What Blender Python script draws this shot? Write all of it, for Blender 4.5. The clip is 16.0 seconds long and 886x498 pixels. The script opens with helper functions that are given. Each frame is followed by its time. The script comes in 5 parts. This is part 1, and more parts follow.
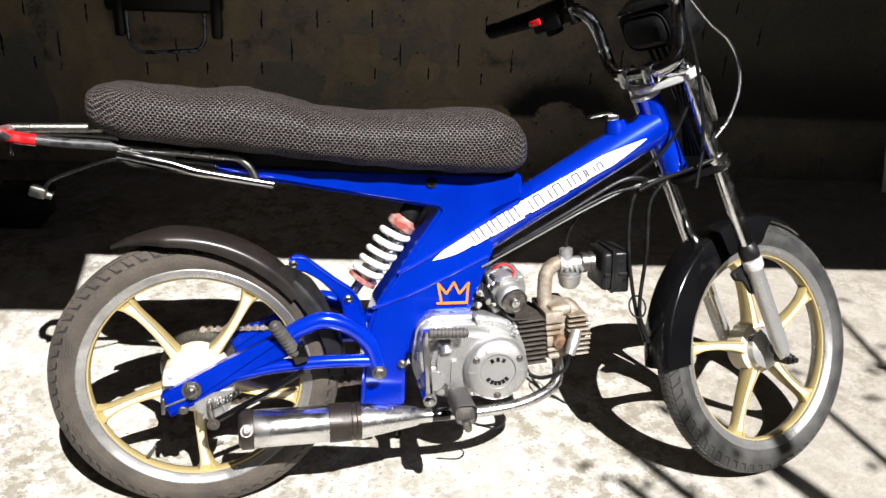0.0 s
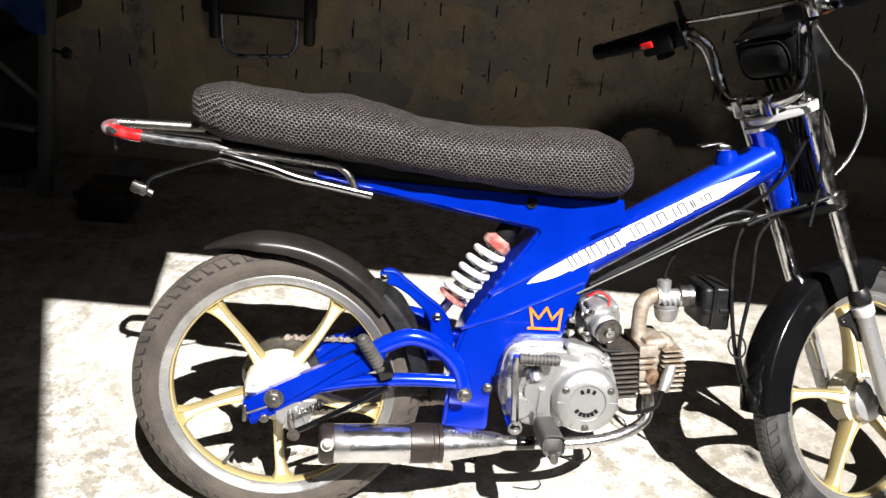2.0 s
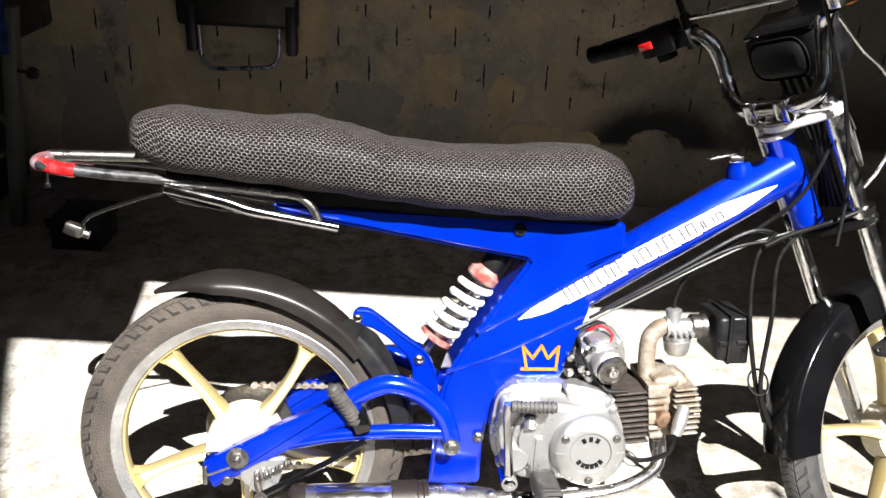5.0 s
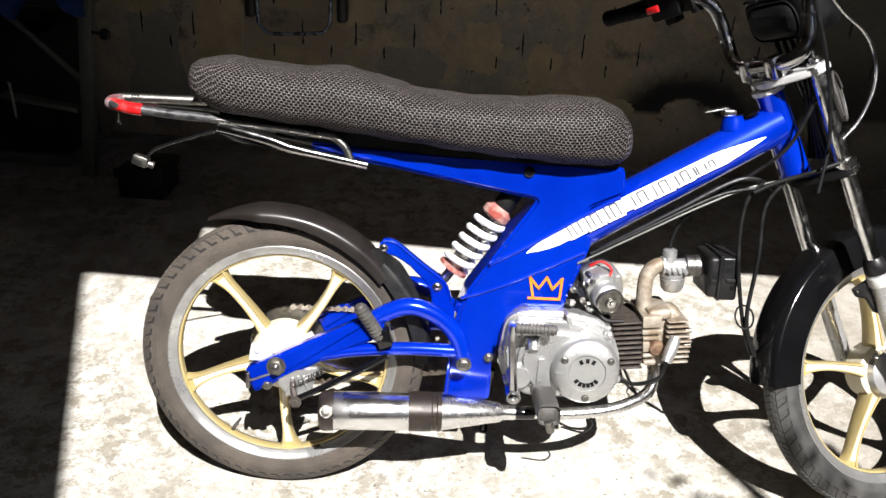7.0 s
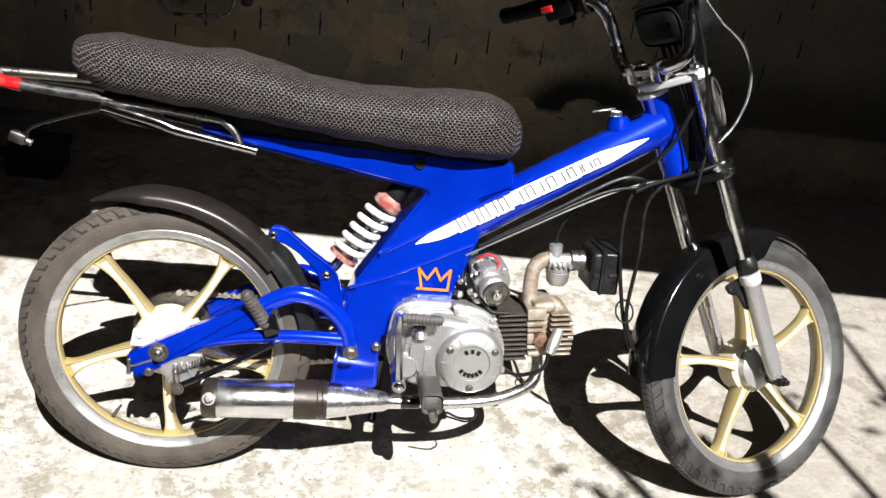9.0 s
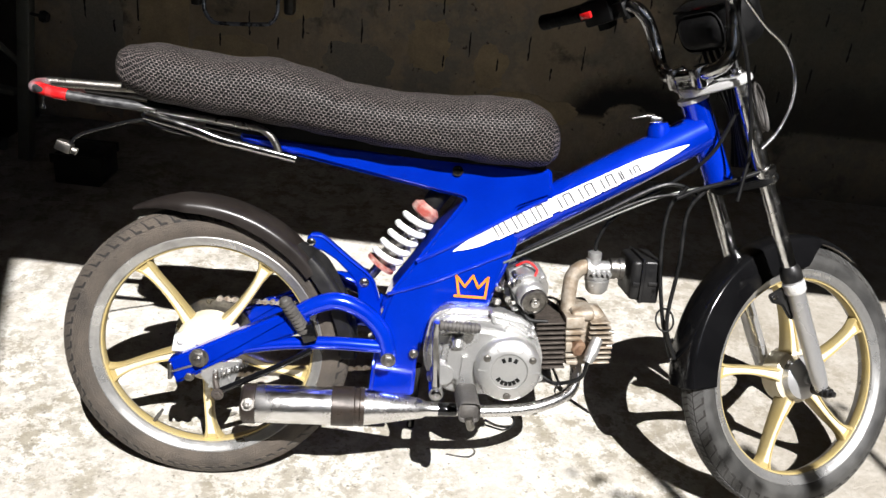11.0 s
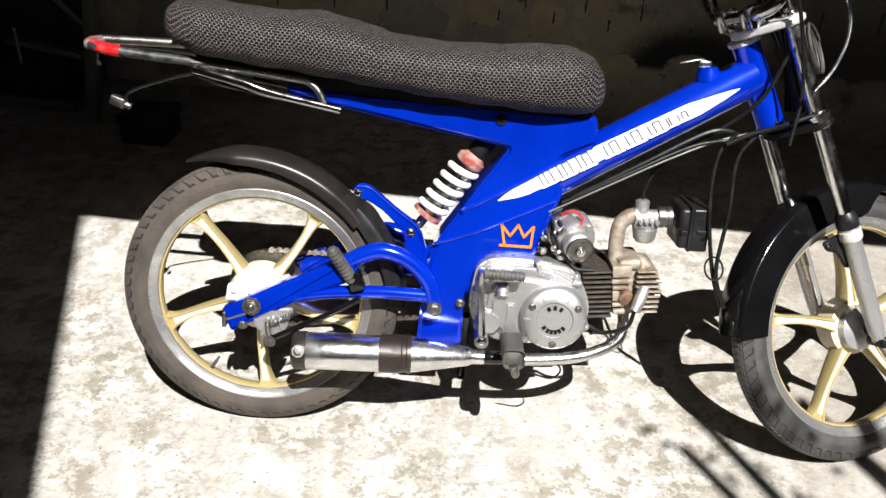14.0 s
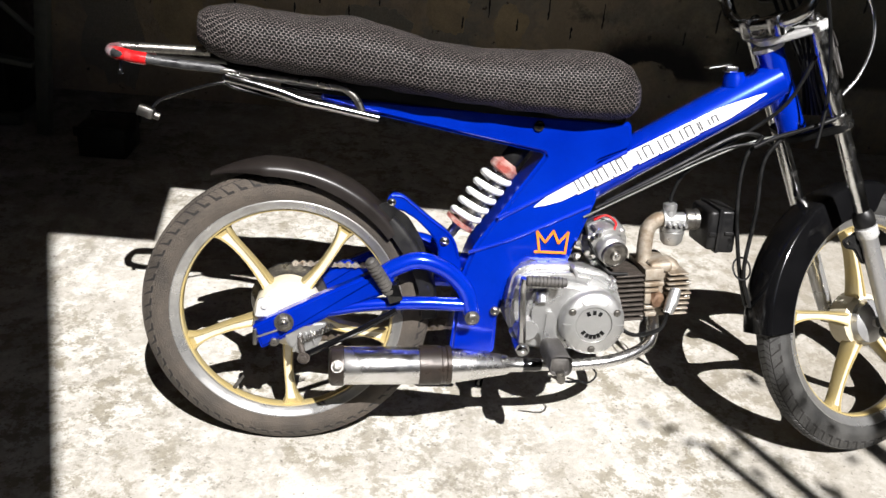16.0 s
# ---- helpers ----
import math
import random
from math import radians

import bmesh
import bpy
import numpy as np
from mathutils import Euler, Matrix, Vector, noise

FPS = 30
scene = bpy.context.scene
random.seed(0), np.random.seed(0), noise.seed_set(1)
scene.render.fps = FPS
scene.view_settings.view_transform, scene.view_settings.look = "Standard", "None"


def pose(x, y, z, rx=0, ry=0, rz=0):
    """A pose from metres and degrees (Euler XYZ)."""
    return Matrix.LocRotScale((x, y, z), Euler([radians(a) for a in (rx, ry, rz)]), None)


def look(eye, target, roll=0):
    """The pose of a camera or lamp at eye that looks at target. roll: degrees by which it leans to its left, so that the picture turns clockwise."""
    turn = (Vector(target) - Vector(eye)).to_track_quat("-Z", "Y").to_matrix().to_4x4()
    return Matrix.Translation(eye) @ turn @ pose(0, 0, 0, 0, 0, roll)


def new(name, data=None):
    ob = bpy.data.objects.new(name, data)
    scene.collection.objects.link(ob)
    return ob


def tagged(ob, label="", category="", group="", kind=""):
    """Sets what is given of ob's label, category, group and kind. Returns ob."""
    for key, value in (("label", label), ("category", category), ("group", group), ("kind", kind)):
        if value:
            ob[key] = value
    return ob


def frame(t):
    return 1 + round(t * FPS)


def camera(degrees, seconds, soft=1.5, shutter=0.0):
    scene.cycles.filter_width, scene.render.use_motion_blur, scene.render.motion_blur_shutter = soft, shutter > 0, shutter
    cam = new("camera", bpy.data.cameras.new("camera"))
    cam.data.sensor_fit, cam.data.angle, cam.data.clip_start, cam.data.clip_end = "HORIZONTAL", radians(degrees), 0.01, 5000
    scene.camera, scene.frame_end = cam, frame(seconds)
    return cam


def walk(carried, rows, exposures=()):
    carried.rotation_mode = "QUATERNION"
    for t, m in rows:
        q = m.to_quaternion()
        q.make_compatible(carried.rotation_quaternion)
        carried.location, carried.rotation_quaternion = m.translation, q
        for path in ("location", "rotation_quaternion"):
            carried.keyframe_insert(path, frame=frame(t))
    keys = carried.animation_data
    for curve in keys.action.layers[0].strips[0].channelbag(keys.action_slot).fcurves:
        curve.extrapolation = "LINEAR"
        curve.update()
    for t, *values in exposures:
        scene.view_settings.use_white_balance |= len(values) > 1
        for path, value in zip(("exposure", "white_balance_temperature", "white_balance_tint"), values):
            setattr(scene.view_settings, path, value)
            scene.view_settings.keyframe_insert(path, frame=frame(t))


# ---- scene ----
cam = camera(53.6, 16.0)
PATH = [
    (0, (0.156, 0.234, 1.338), (0.295, 2.018, 0.445), 3.1),
    (0.5, (0.162, 0.227, 1.341), (0.336, 1.988, 0.408), 4.6),
    (1, (0.157, 0.23, 1.334), (0.179, 1.998, 0.399), 3.9),
    (1.5, (0.144, 0.237, 1.325), (0.09, 2.004, 0.389), 3.9),
    (2, (0.083, 0.281, 1.316), (0.091, 2.084, 0.45), 5.1),
    (2.5, (0.018, 0.337, 1.285), (0.047, 2.136, 0.413), 5.1),
    (3, (0.037, 0.371, 1.292), (0.146, 2.14, 0.364), 5.7),
    (3.2, (0.071, 0.39, 1.297), (0.149, 2.176, 0.4), 4.6),
    (5.3, (0.172, 0.479, 1.29), (0.095, 2.279, 0.421), 2.1),
    (5.5, (0.192, 0.452, 1.283), (0.062, 2.232, 0.38), 1.8),
    (6, (0.19, 0.366, 1.285), (0.166, 2.132, 0.346), 2.4),
    (6.5, (0.163, 0.31, 1.277), (0.168, 2.044, 0.28), 3.5),
    (7, (0.224, 0.279, 1.309), (0.075, 2.05, 0.392), 2.6),
    (7.5, (0.297, 0.269, 1.315), (0.11, 2.008, 0.344), 5.2),
    (8, (0.326, 0.269, 1.309), (0.109, 2.001, 0.333), 3.6),
    (8.5, (0.289, 0.268, 1.318), (0.336, 2.041, 0.394), 7.0),
    (9, (0.268, 0.27, 1.313), (0.32, 2.047, 0.396), 7.1),
    (9.2, (0.27, 0.272, 1.316), (0.334, 2.052, 0.407), 7.5),
    (11.5, (0.28, 0.277, 1.316), (0.216, 2.053, 0.399), 5.5),
    (12, (0.281, 0.288, 1.311), (0.252, 2.049, 0.362), 6.2),
    (12.5, (0.289, 0.294, 1.316), (0.246, 2.07, 0.396), 5.3),
    (13, (0.31, 0.289, 1.318), (0.262, 2.057, 0.383), 4.0),
    (13.5, (0.336, 0.267, 1.309), (0.205, 2.023, 0.36), 2.9),
    (14, (0.33, 0.258, 1.302), (0.134, 1.979, 0.301), 3.0),
    (14.5, (0.232, 0.279, 1.3), (0.19, 2.037, 0.348), 5.0),
    (15, (0.124, 0.283, 1.281), (0.171, 2.041, 0.33), 5.3),
    (15.5, (0.089, 0.273, 1.278), (0.175, 2.019, 0.306), 5.3),
    (16, (0.065, 0.254, 1.277), (0.092, 2.002, 0.306), 5.0),
]
EXPOSURES = [(0, 1.42), (0.5, 1.37), (1.5, 1.42), (2.0, 1.60), (2.5, 1.62), (3.0, 1.47), (5.3, 2.00), (5.6, 1.92), (6.0, 1.36), (7.0, 1.52), (8.0, 1.37), (9.0, 1.40), (12.0, 1.36), (14.0, 1.33), (15.5, 1.24), (16.0, 1.25)]
walk(cam, [(t, look(eye, target, roll)) for t, eye, target, roll in PATH], EXPOSURES)

# ---- light ----
SUN_WAY = Vector((0.300, -0.709, 1.0)).normalized()      # towards the sun
world = bpy.data.worlds.new("sky")
scene.world = world
world.use_nodes = True
wn = world.node_tree
sky = wn.nodes.new("ShaderNodeTexSky")
sky.sky_type, sky.sun_disc = "NISHITA", False
sky.sun_elevation = math.asin(SUN_WAY.z)
sky.sun_rotation = math.atan2(SUN_WAY.x, SUN_WAY.y)
wn.links.new(sky.outputs[0], wn.nodes["Background"].inputs[0])
wn.nodes["Background"].inputs[1].default_value = 0.0245
sun = new("sun", bpy.data.lights.new("sun", "SUN"))
sun.data.energy, sun.data.angle, sun.data.color = 5.0, radians(0.4), (1.0, 0.975, 0.965)
sun.matrix_world = look((0, 0, 6), Vector((0, 0, 6)) - SUN_WAY)


# ---- materials ----
def nodes_of(name):
    m = bpy.data.materials.new(name)
    m.use_nodes = True
    t = m.node_tree
    return m, t, t.nodes["Principled BSDF"]


def mixed(t, fac, a, b):
    n = t.nodes.new("ShaderNodeMix")
    n.data_type = "RGBA"
    for sock, v in ((n.inputs[0], fac), (n.inputs[6], a), (n.inputs[7], b)):
        if isinstance(v, bpy.types.NodeSocket):
            t.links.new(v, sock)
        else:
            sock.default_value = v if not isinstance(v, tuple) else (*v, 1)[:4]
    return n.outputs[2]


def noise_of(t, scale, detail=4, rough=0.6, vec=None, lo=0.35, hi=0.65):
    n = t.nodes.new("ShaderNodeTexNoise")
    n.inputs["Scale"].default_value, n.inputs["Detail"].default_value, n.inputs["Roughness"].default_value = scale, detail, rough
    if vec is not None:
        t.links.new(vec, n.inputs["Vector"])
    r = t.nodes.new("ShaderNodeMapRange")
    r.inputs[1].default_value, r.inputs[2].default_value = lo, hi
    t.links.new(n.outputs[0], r.inputs[0])
    return r.outputs[0]


def coords(t, which="Object"):
    return t.nodes.new("ShaderNodeTexCoord").outputs[which]


def bumped(t, p, height, strength, dist):
    b = t.nodes.new("ShaderNodeBump")
    b.inputs["Strength"].default_value, b.inputs["Distance"].default_value = strength, dist
    t.links.new(height, b.inputs["Height"])
    t.links.new(b.outputs[0], p.inputs["Normal"])


def surface(name, a, b, rough=0.5, metal=0.0, scale=30, fine=300, bump=0.15, coat=0.0, rvar=0.12, lo=0.35, hi=0.65, dist=0.002):
    """Two-tone surface with grain at two scales."""
    m, t, p = nodes_of(name)
    v = coords(t)
    big, small = noise_of(t, scale, vec=v, lo=lo, hi=hi), noise_of(t, fine, 3, vec=v)
    col = mixed(t, big, a, b)
    dark = mixed(t, small, tuple(c * 0.82 for c in a), (1, 1, 1))
    mul = t.nodes.new("ShaderNodeMix")
    mul.data_type, mul.blend_type = "RGBA", "MULTIPLY"
    mul.inputs[0].default_value = 0.25
    t.links.new(col, mul.inputs[6]), t.links.new(dark, mul.inputs[7])
    t.links.new(mul.outputs[2], p.inputs["Base Color"])
    r = t.nodes.new("ShaderNodeMapRange")
    r.inputs[3].default_value, r.inputs[4].default_value = max(rough - rvar, 0.02), rough + rvar
    t.links.new(big, r.inputs[0]), t.links.new(r.outputs[0], p.inputs["Roughness"])
    p.inputs["Metallic"].default_value = metal
    p.inputs["Coat Weight"].default_value = coat
    p.inputs["Coat Roughness"].default_value = 0.05
    if bump:
        bumped(t, p, small, bump, dist)
    return m


BLUE = surface("blue_paint", (0.0001, 0.023, 0.45), (0.0002, 0.036, 0.57), 0.17, 0.50, 5, 900, 0.012, 0.6, 0.04)
CHROME = surface("chrome", (0.74, 0.74, 0.74), (0.58, 0.57, 0.55), 0.20, 1.0, 40, 500, 0.04, 0, 0.09)
STEEL = surface("dull_steel", (0.33, 0.32, 0.30), (0.17, 0.16, 0.145), 0.36, 1.0, 60, 700, 0.12)
POLISHED = surface("polished_aluminium", (0.80, 0.80, 0.80), (0.62, 0.61, 0.60), 0.24, 1.0, 18, 600, 0.06, 0, 0.1)
ALLOY = surface("cast_alloy", (0.56, 0.56, 0.555), (0.45, 0.45, 0.44), 0.33, 0.82, 14, 1400, 0.2, 0, 0.1)
BRIGHT = surface("bright_alloy", (0.74, 0.74, 0.73), (0.60, 0.60, 0.59), 0.28, 0.40, 20, 800, 0.05)
SILVER = surface("silver_paint", (0.52, 0.52, 0.52), (0.44, 0.44, 0.44), 0.30, 0.70, 8, 1000, 0.015)
GOLD = surface("gold_paint", (0.46, 0.36, 0.15), (0.40, 0.33, 0.17), 0.40, 0.35, 22, 800, 0.06)
SILVERTAPE = surface("faded_reflective_tape", (0.24, 0.22, 0.23), (0.40, 0.08, 0.09), 0.35, 0.3, 45, 700, 0.1, 0.2)
CREAM = surface("pale_gold_paint", (0.66, 0.61, 0.48), (0.56, 0.50, 0.35), 0.40, 0.15, 25, 800, 0.05)
RIMSIL = surface("machined_rim", (0.50, 0.50, 0.49), (0.34, 0.335, 0.325), 0.33, 0.80, 20, 900, 0.05)
DIRTY = surface("oily_cast_alloy", (0.40, 0.36, 0.30), (0.20, 0.15, 0.10), 0.52, 0.45, 38, 900, 0.25)
IRON = surface("dark_cast_iron", (0.075, 0.062, 0.052), (0.040, 0.032, 0.026), 0.6, 0.3, 50, 900, 0.25)
RUBBER = surface("worn_rubber", (0.040, 0.033, 0.0262), (0.078, 0.063, 0.049), 0.75, 0, 14, 420, 0.6, 0, 0.08)
PEGRUB = surface("grey_worn_rubber", (0.040, 0.037, 0.034), (0.075, 0.069, 0.062), 0.6, 0, 40, 700, 0.2)
GROOVE = surface("dark_rubber", (0.009, 0.008, 0.007), (0.016, 0.014, 0.012), 0.85, 0, 14, 500, 0.1)
TYREBLK = surface("black_tyre_rubber", (0.022, 0.022, 0.0215), (0.048, 0.047, 0.044), 0.50, 0, 14, 500, 0.2, 0, 0.1)
BROWNSTEEL = surface("burnt_brown_steel", (0.040, 0.030, 0.024), (0.022, 0.017, 0.014), 0.36, 0.4, 40, 700, 0.1)
MATTBLK = surface("matt_black_plastic", (0.003, 0.003, 0.0032), (0.005, 0.005, 0.005), 0.55, 0, 30, 1200, 0.06)
GRIP = surface("ribbed_rubber", (0.032, 0.029, 0.027), (0.055, 0.05, 0.045), 0.6, 0, 60, 900, 0.15)
BLACK = surface("black_paint", (0.003, 0.003, 0.0034), (0.005, 0.005, 0.0055), 0.12, 0, 10, 800, 0.008, 0.0, 0.03)
PLASTIC = surface("black_plastic", (0.008, 0.008, 0.0085), (0.013, 0.0125, 0.012), 0.40, 0, 30, 1500, 0.06)
BROWNP = surface("dusty_dark_plastic", (0.010, 0.0082, 0.0076), (0.019, 0.0155, 0.0138), 0.34, 0, 9, 700, 0.03, 0.1, 0.06)
WHITE = surface("white_paint", (0.80, 0.80, 0.79), (0.70, 0.70, 0.68), 0.35, 0, 20, 700, 0.04)
DECAL = surface("white_vinyl", (0.85, 0.85, 0.85), (0.78, 0.78, 0.78), 0.35, 0, 20, 900, 0.0)
INK = surface("dark_print", (0.05, 0.05, 0.06), (0.09, 0.09, 0.10), 0.5, 0, 20, 900, 0.0)
FADED = surface("faded_grey_print", (0.08, 0.08, 0.09), (0.16, 0.16, 0.17), 0.5, 0, 60, 900, 0.0)
ORANGE = surface("orange_paint", (0.72, 0.22, 0.015), (0.62, 0.17, 0.01), 0.4, 0, 40, 900, 0.02)
RED = surface("red_lens", (0.50, 0.010, 0.012), (0.42, 0.05, 0.05), 0.3, 0, 34, 900, 0.05, 0.4, lo=0.45, hi=0.72)
TAPE = surface("black_tape", (0.014, 0.014, 0.015), (0.055, 0.055, 0.056), 0.40, 0, 70, 500, 0.15)
RUSTRED = surface("rusty_red_cup", (0.30, 0.06, 0.045), (0.42, 0.30, 0.26), 0.5, 0.2, 60, 700, 0.2)
HOSE = surface("black_cable", (0.005, 0.005, 0.005), (0.010, 0.010, 0.010), 0.45, 0, 40, 900, 0.02)
RUSTY = surface("rusty_brown_iron", (0.10, 0.052, 0.028), (0.20, 0.125, 0.075), 0.7, 0.2, 60, 700, 0.3)
CHAINM = surface("oily_chain", (0.56, 0.52, 0.47), (0.26, 0.20, 0.15), 0.36, 0.7, 90, 900, 0.1)
CLOTH = surface("blue_cloth", (0.02, 0.055, 0.20), (0.04, 0.10, 0.32), 0.85, 0, 25, 500, 0.3)
DARKMET = surface("dark_metal", (0.085, 0.09, 0.082), (0.12, 0.125, 0.11), 0.5, 0.4, 30, 600, 0.1)
TUBEGREY = surface("grey_tube", (0.16, 0.18, 0.23), (0.22, 0.24, 0.29), 0.30, 0.7, 40, 600, 0.05)
# darker copy of CHROME: dim reflections put into the base colour
DARKCHROME = surface("dim_chrome", (0.55, 0.55, 0.56), (0.38, 0.38, 0.38), 0.13, 1.0, 40, 500, 0.05, 0, 0.06)
for m, v in ((MATTBLK, 0.12), (HOSE, 0.2), (PLASTIC, 0.3)):
    m.node_tree.nodes["Principled BSDF"].inputs["Specular IOR Level"].default_value = v


def seat_material():
    """Black honeycomb spacer mesh: pale threads round small dark holes, laid in metres by the UV map."""
    m, t, p = nodes_of("honeycomb_mesh_fabric")
    uv = coords(t, "UV")

    def vec(op, a, b=None, c=None):
        n = t.nodes.new("ShaderNodeVectorMath")
        n.operation = op
        for sock, v in zip(n.inputs, (a, b, c)):
            if v is None:
                continue
            if isinstance(v, bpy.types.NodeSocket):
                t.links.new(v, sock)
            else:
                sock.default_value = v
        return n.outputs["Value"] if op == "DOT_PRODUCT" else n.outputs[0]

    wob = t.nodes.new("ShaderNodeTexNoise")
    wob.inputs["Scale"].default_value = 11
    t.links.new(uv, wob.inputs["Vector"])
    q = vec("MULTIPLY_ADD", wob.outputs[1], (0.007, 0.007, 0), uv)
    cell = 0.0082
    q = vec("MULTIPLY_ADD", q, (1 / cell, 1 / (cell * 0.72), 0), (50, 50, 0))
    r, h = (1.0, 1.7320508, 1.0), (0.5, 0.8660254, 0.0)
    ca = vec("SUBTRACT", vec("MODULO", q, r), h)
    cb = vec("SUBTRACT", vec("MODULO", vec("SUBTRACT", q, h), r), h)
    near = t.nodes.new("ShaderNodeMath")
    near.operation = "LESS_THAN"
    t.links.new(vec("DOT_PRODUCT", ca, ca), near.inputs[0]), t.links.new(vec("DOT_PRODUCT", cb, cb), near.inputs[1])
    pick = t.nodes.new("ShaderNodeMix")
    pick.data_type = "VECTOR"
    t.links.new(near.outputs[0], pick.inputs[0]), t.links.new(cb, pick.inputs[4]), t.links.new(ca, pick.inputs[5])
    g = vec("ABSOLUTE", pick.outputs[1])
    sep = t.nodes.new("ShaderNodeSeparateXYZ")
    t.links.new(g, sep.inputs[0])
    far = t.nodes.new("ShaderNodeMath")
    far.operation = "MAXIMUM"
    t.links.new(sep.outputs[0], far.inputs[0]), t.links.new(vec("DOT_PRODUCT", g, h), far.inputs[1])
    line = t.nodes.new("ShaderNodeMapRange")
    line.interpolation_type = "SMOOTHSTEP"
    line.inputs[1].default_value, line.inputs[2].default_value = 0.405, 0.450
    t.links.new(far.outputs[0], line.inputs[0])
    spark = noise_of(t, 300, 2, vec=uv, lo=0.30, hi=0.68)
    thread = mixed(t, spark, (0.012, 0.011, 0.0105), (0.29, 0.25, 0.24))
    col = mixed(t, line.outputs[0], (0.0015, 0.0015, 0.0015), thread)
    t.links.new(col, p.inputs["Base Color"])
    p.inputs["Roughness"].default_value = 0.6
    p.inputs["Specular IOR Level"].default_value = 0.12
    bumped(t, p, line.outputs[0], 1.0, 0.0032)
    return m


def concrete_material():
    """Pale worn concrete: flaking beige patches, small pits, a browner dusty end."""
    m, t, p = nodes_of("worn_concrete_floor")
    v = coords(t)

    def both(a, b):
        n = t.nodes.new("ShaderNodeMath")
        n.operation = "MULTIPLY"
        t.links.new(a, n.inputs[0])
        if isinstance(b, bpy.types.NodeSocket):
            t.links.new(b, n.inputs[1])
        else:
            n.inputs[1].default_value = b
        return n.outputs[0]

    big = noise_of(t, 1.6, 6, 0.65, v, 0.38, 0.66)
    fine = noise_of(t, 70, 6, 0.75, v, 0.35, 0.7)
    col = mixed(t, big, (0.43, 0.41, 0.372), (0.335, 0.317, 0.28))
    col = mixed(t, noise_of(t, 9, 10, 0.72, v, 0.46, 0.56), col, (0.50, 0.485, 0.45))
    where = noise_of(t, 2.1, 4, 0.55, v, 0.36, 0.56)
    flake = both(noise_of(t, 17, 13, 0.80, v, 0.505, 0.545), where)
    col = mixed(t, both(flake, 0.85), col, (0.205, 0.183, 0.135))
    crust = both(noise_of(t, 42, 10, 0.74, v, 0.53, 0.57), noise_of(t, 3.7, 3, 0.5, v, 0.40, 0.60))
    col = mixed(t, both(crust, 0.6), col, (0.17, 0.155, 0.125))
    pit = noise_of(t, 95, 3, 0.5, v, 0.655, 0.70)
    col = mixed(t, both(pit, 0.8), col, (0.09, 0.08, 0.065))
    # trodden dust towards the +x end
    x = t.nodes.new("ShaderNodeSeparateXYZ")
    t.links.new(v, x.inputs[0])
    reach = t.nodes.new("ShaderNodeMath")
    reach.operation = "MULTIPLY_ADD"
    t.links.new(big, reach.inputs[0]), t.links.new(x.outputs[0], reach.inputs[2])
    reach.inputs[1].default_value = 0.35
    dust = t.nodes.new("ShaderNodeMapRange")
    dust.inputs[1].default_value, dust.inputs[2].default_value, dust.inputs[4].default_value = 0.85, 1.35, 0.62
    t.links.new(reach.outputs[0], dust.inputs[0])
    col = mixed(t, dust.outputs[0], col, (0.235, 0.210, 0.172))
    # deep shade over the back left floor, painted in as a ragged dark patch
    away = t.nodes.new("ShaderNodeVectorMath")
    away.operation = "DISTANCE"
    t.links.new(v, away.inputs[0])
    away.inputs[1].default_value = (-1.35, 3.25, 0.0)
    shade_reach = t.nodes.new("ShaderNodeMath")
    shade_reach.operation = "MULTIPLY_ADD"
    t.links.new(noise_of(t, 4, 7, 0.7, v, 0.3, 0.7), shade_reach.inputs[0]), t.links.new(away.outputs["Value"], shade_reach.inputs[2])
    shade_reach.inputs[1].default_value = 0.5
    corner_shade = t.nodes.new("ShaderNodeMapRange")
    corner_shade.inputs[1].default_value, corner_shade.inputs[2].default_value, corner_shade.inputs[3].default_value, corner_shade.inputs[4].default_value = 0.65, 1.20, 0.55, 0.0
    t.links.new(shade_reach.outputs[0], corner_shade.inputs[0])
    col = mixed(t, corner_shade.outputs[0], col, (0.045, 0.042, 0.037))
    grit = mixed(t, fine, (0.74, 0.73, 0.70), (1, 1, 1))
    mul = t.nodes.new("ShaderNodeMix")
    mul.data_type, mul.blend_type = "RGBA", "MULTIPLY"
    mul.inputs[0].default_value = 0.8
    t.links.new(col, mul.inputs[6]), t.links.new(grit, mul.inputs[7])
    t.links.new(mul.outputs[2], p.inputs["Base Color"])
    p.inputs["Roughness"].default_value = 0.85
    bumped(t, p, fine, 0.5, 0.004)
    return m


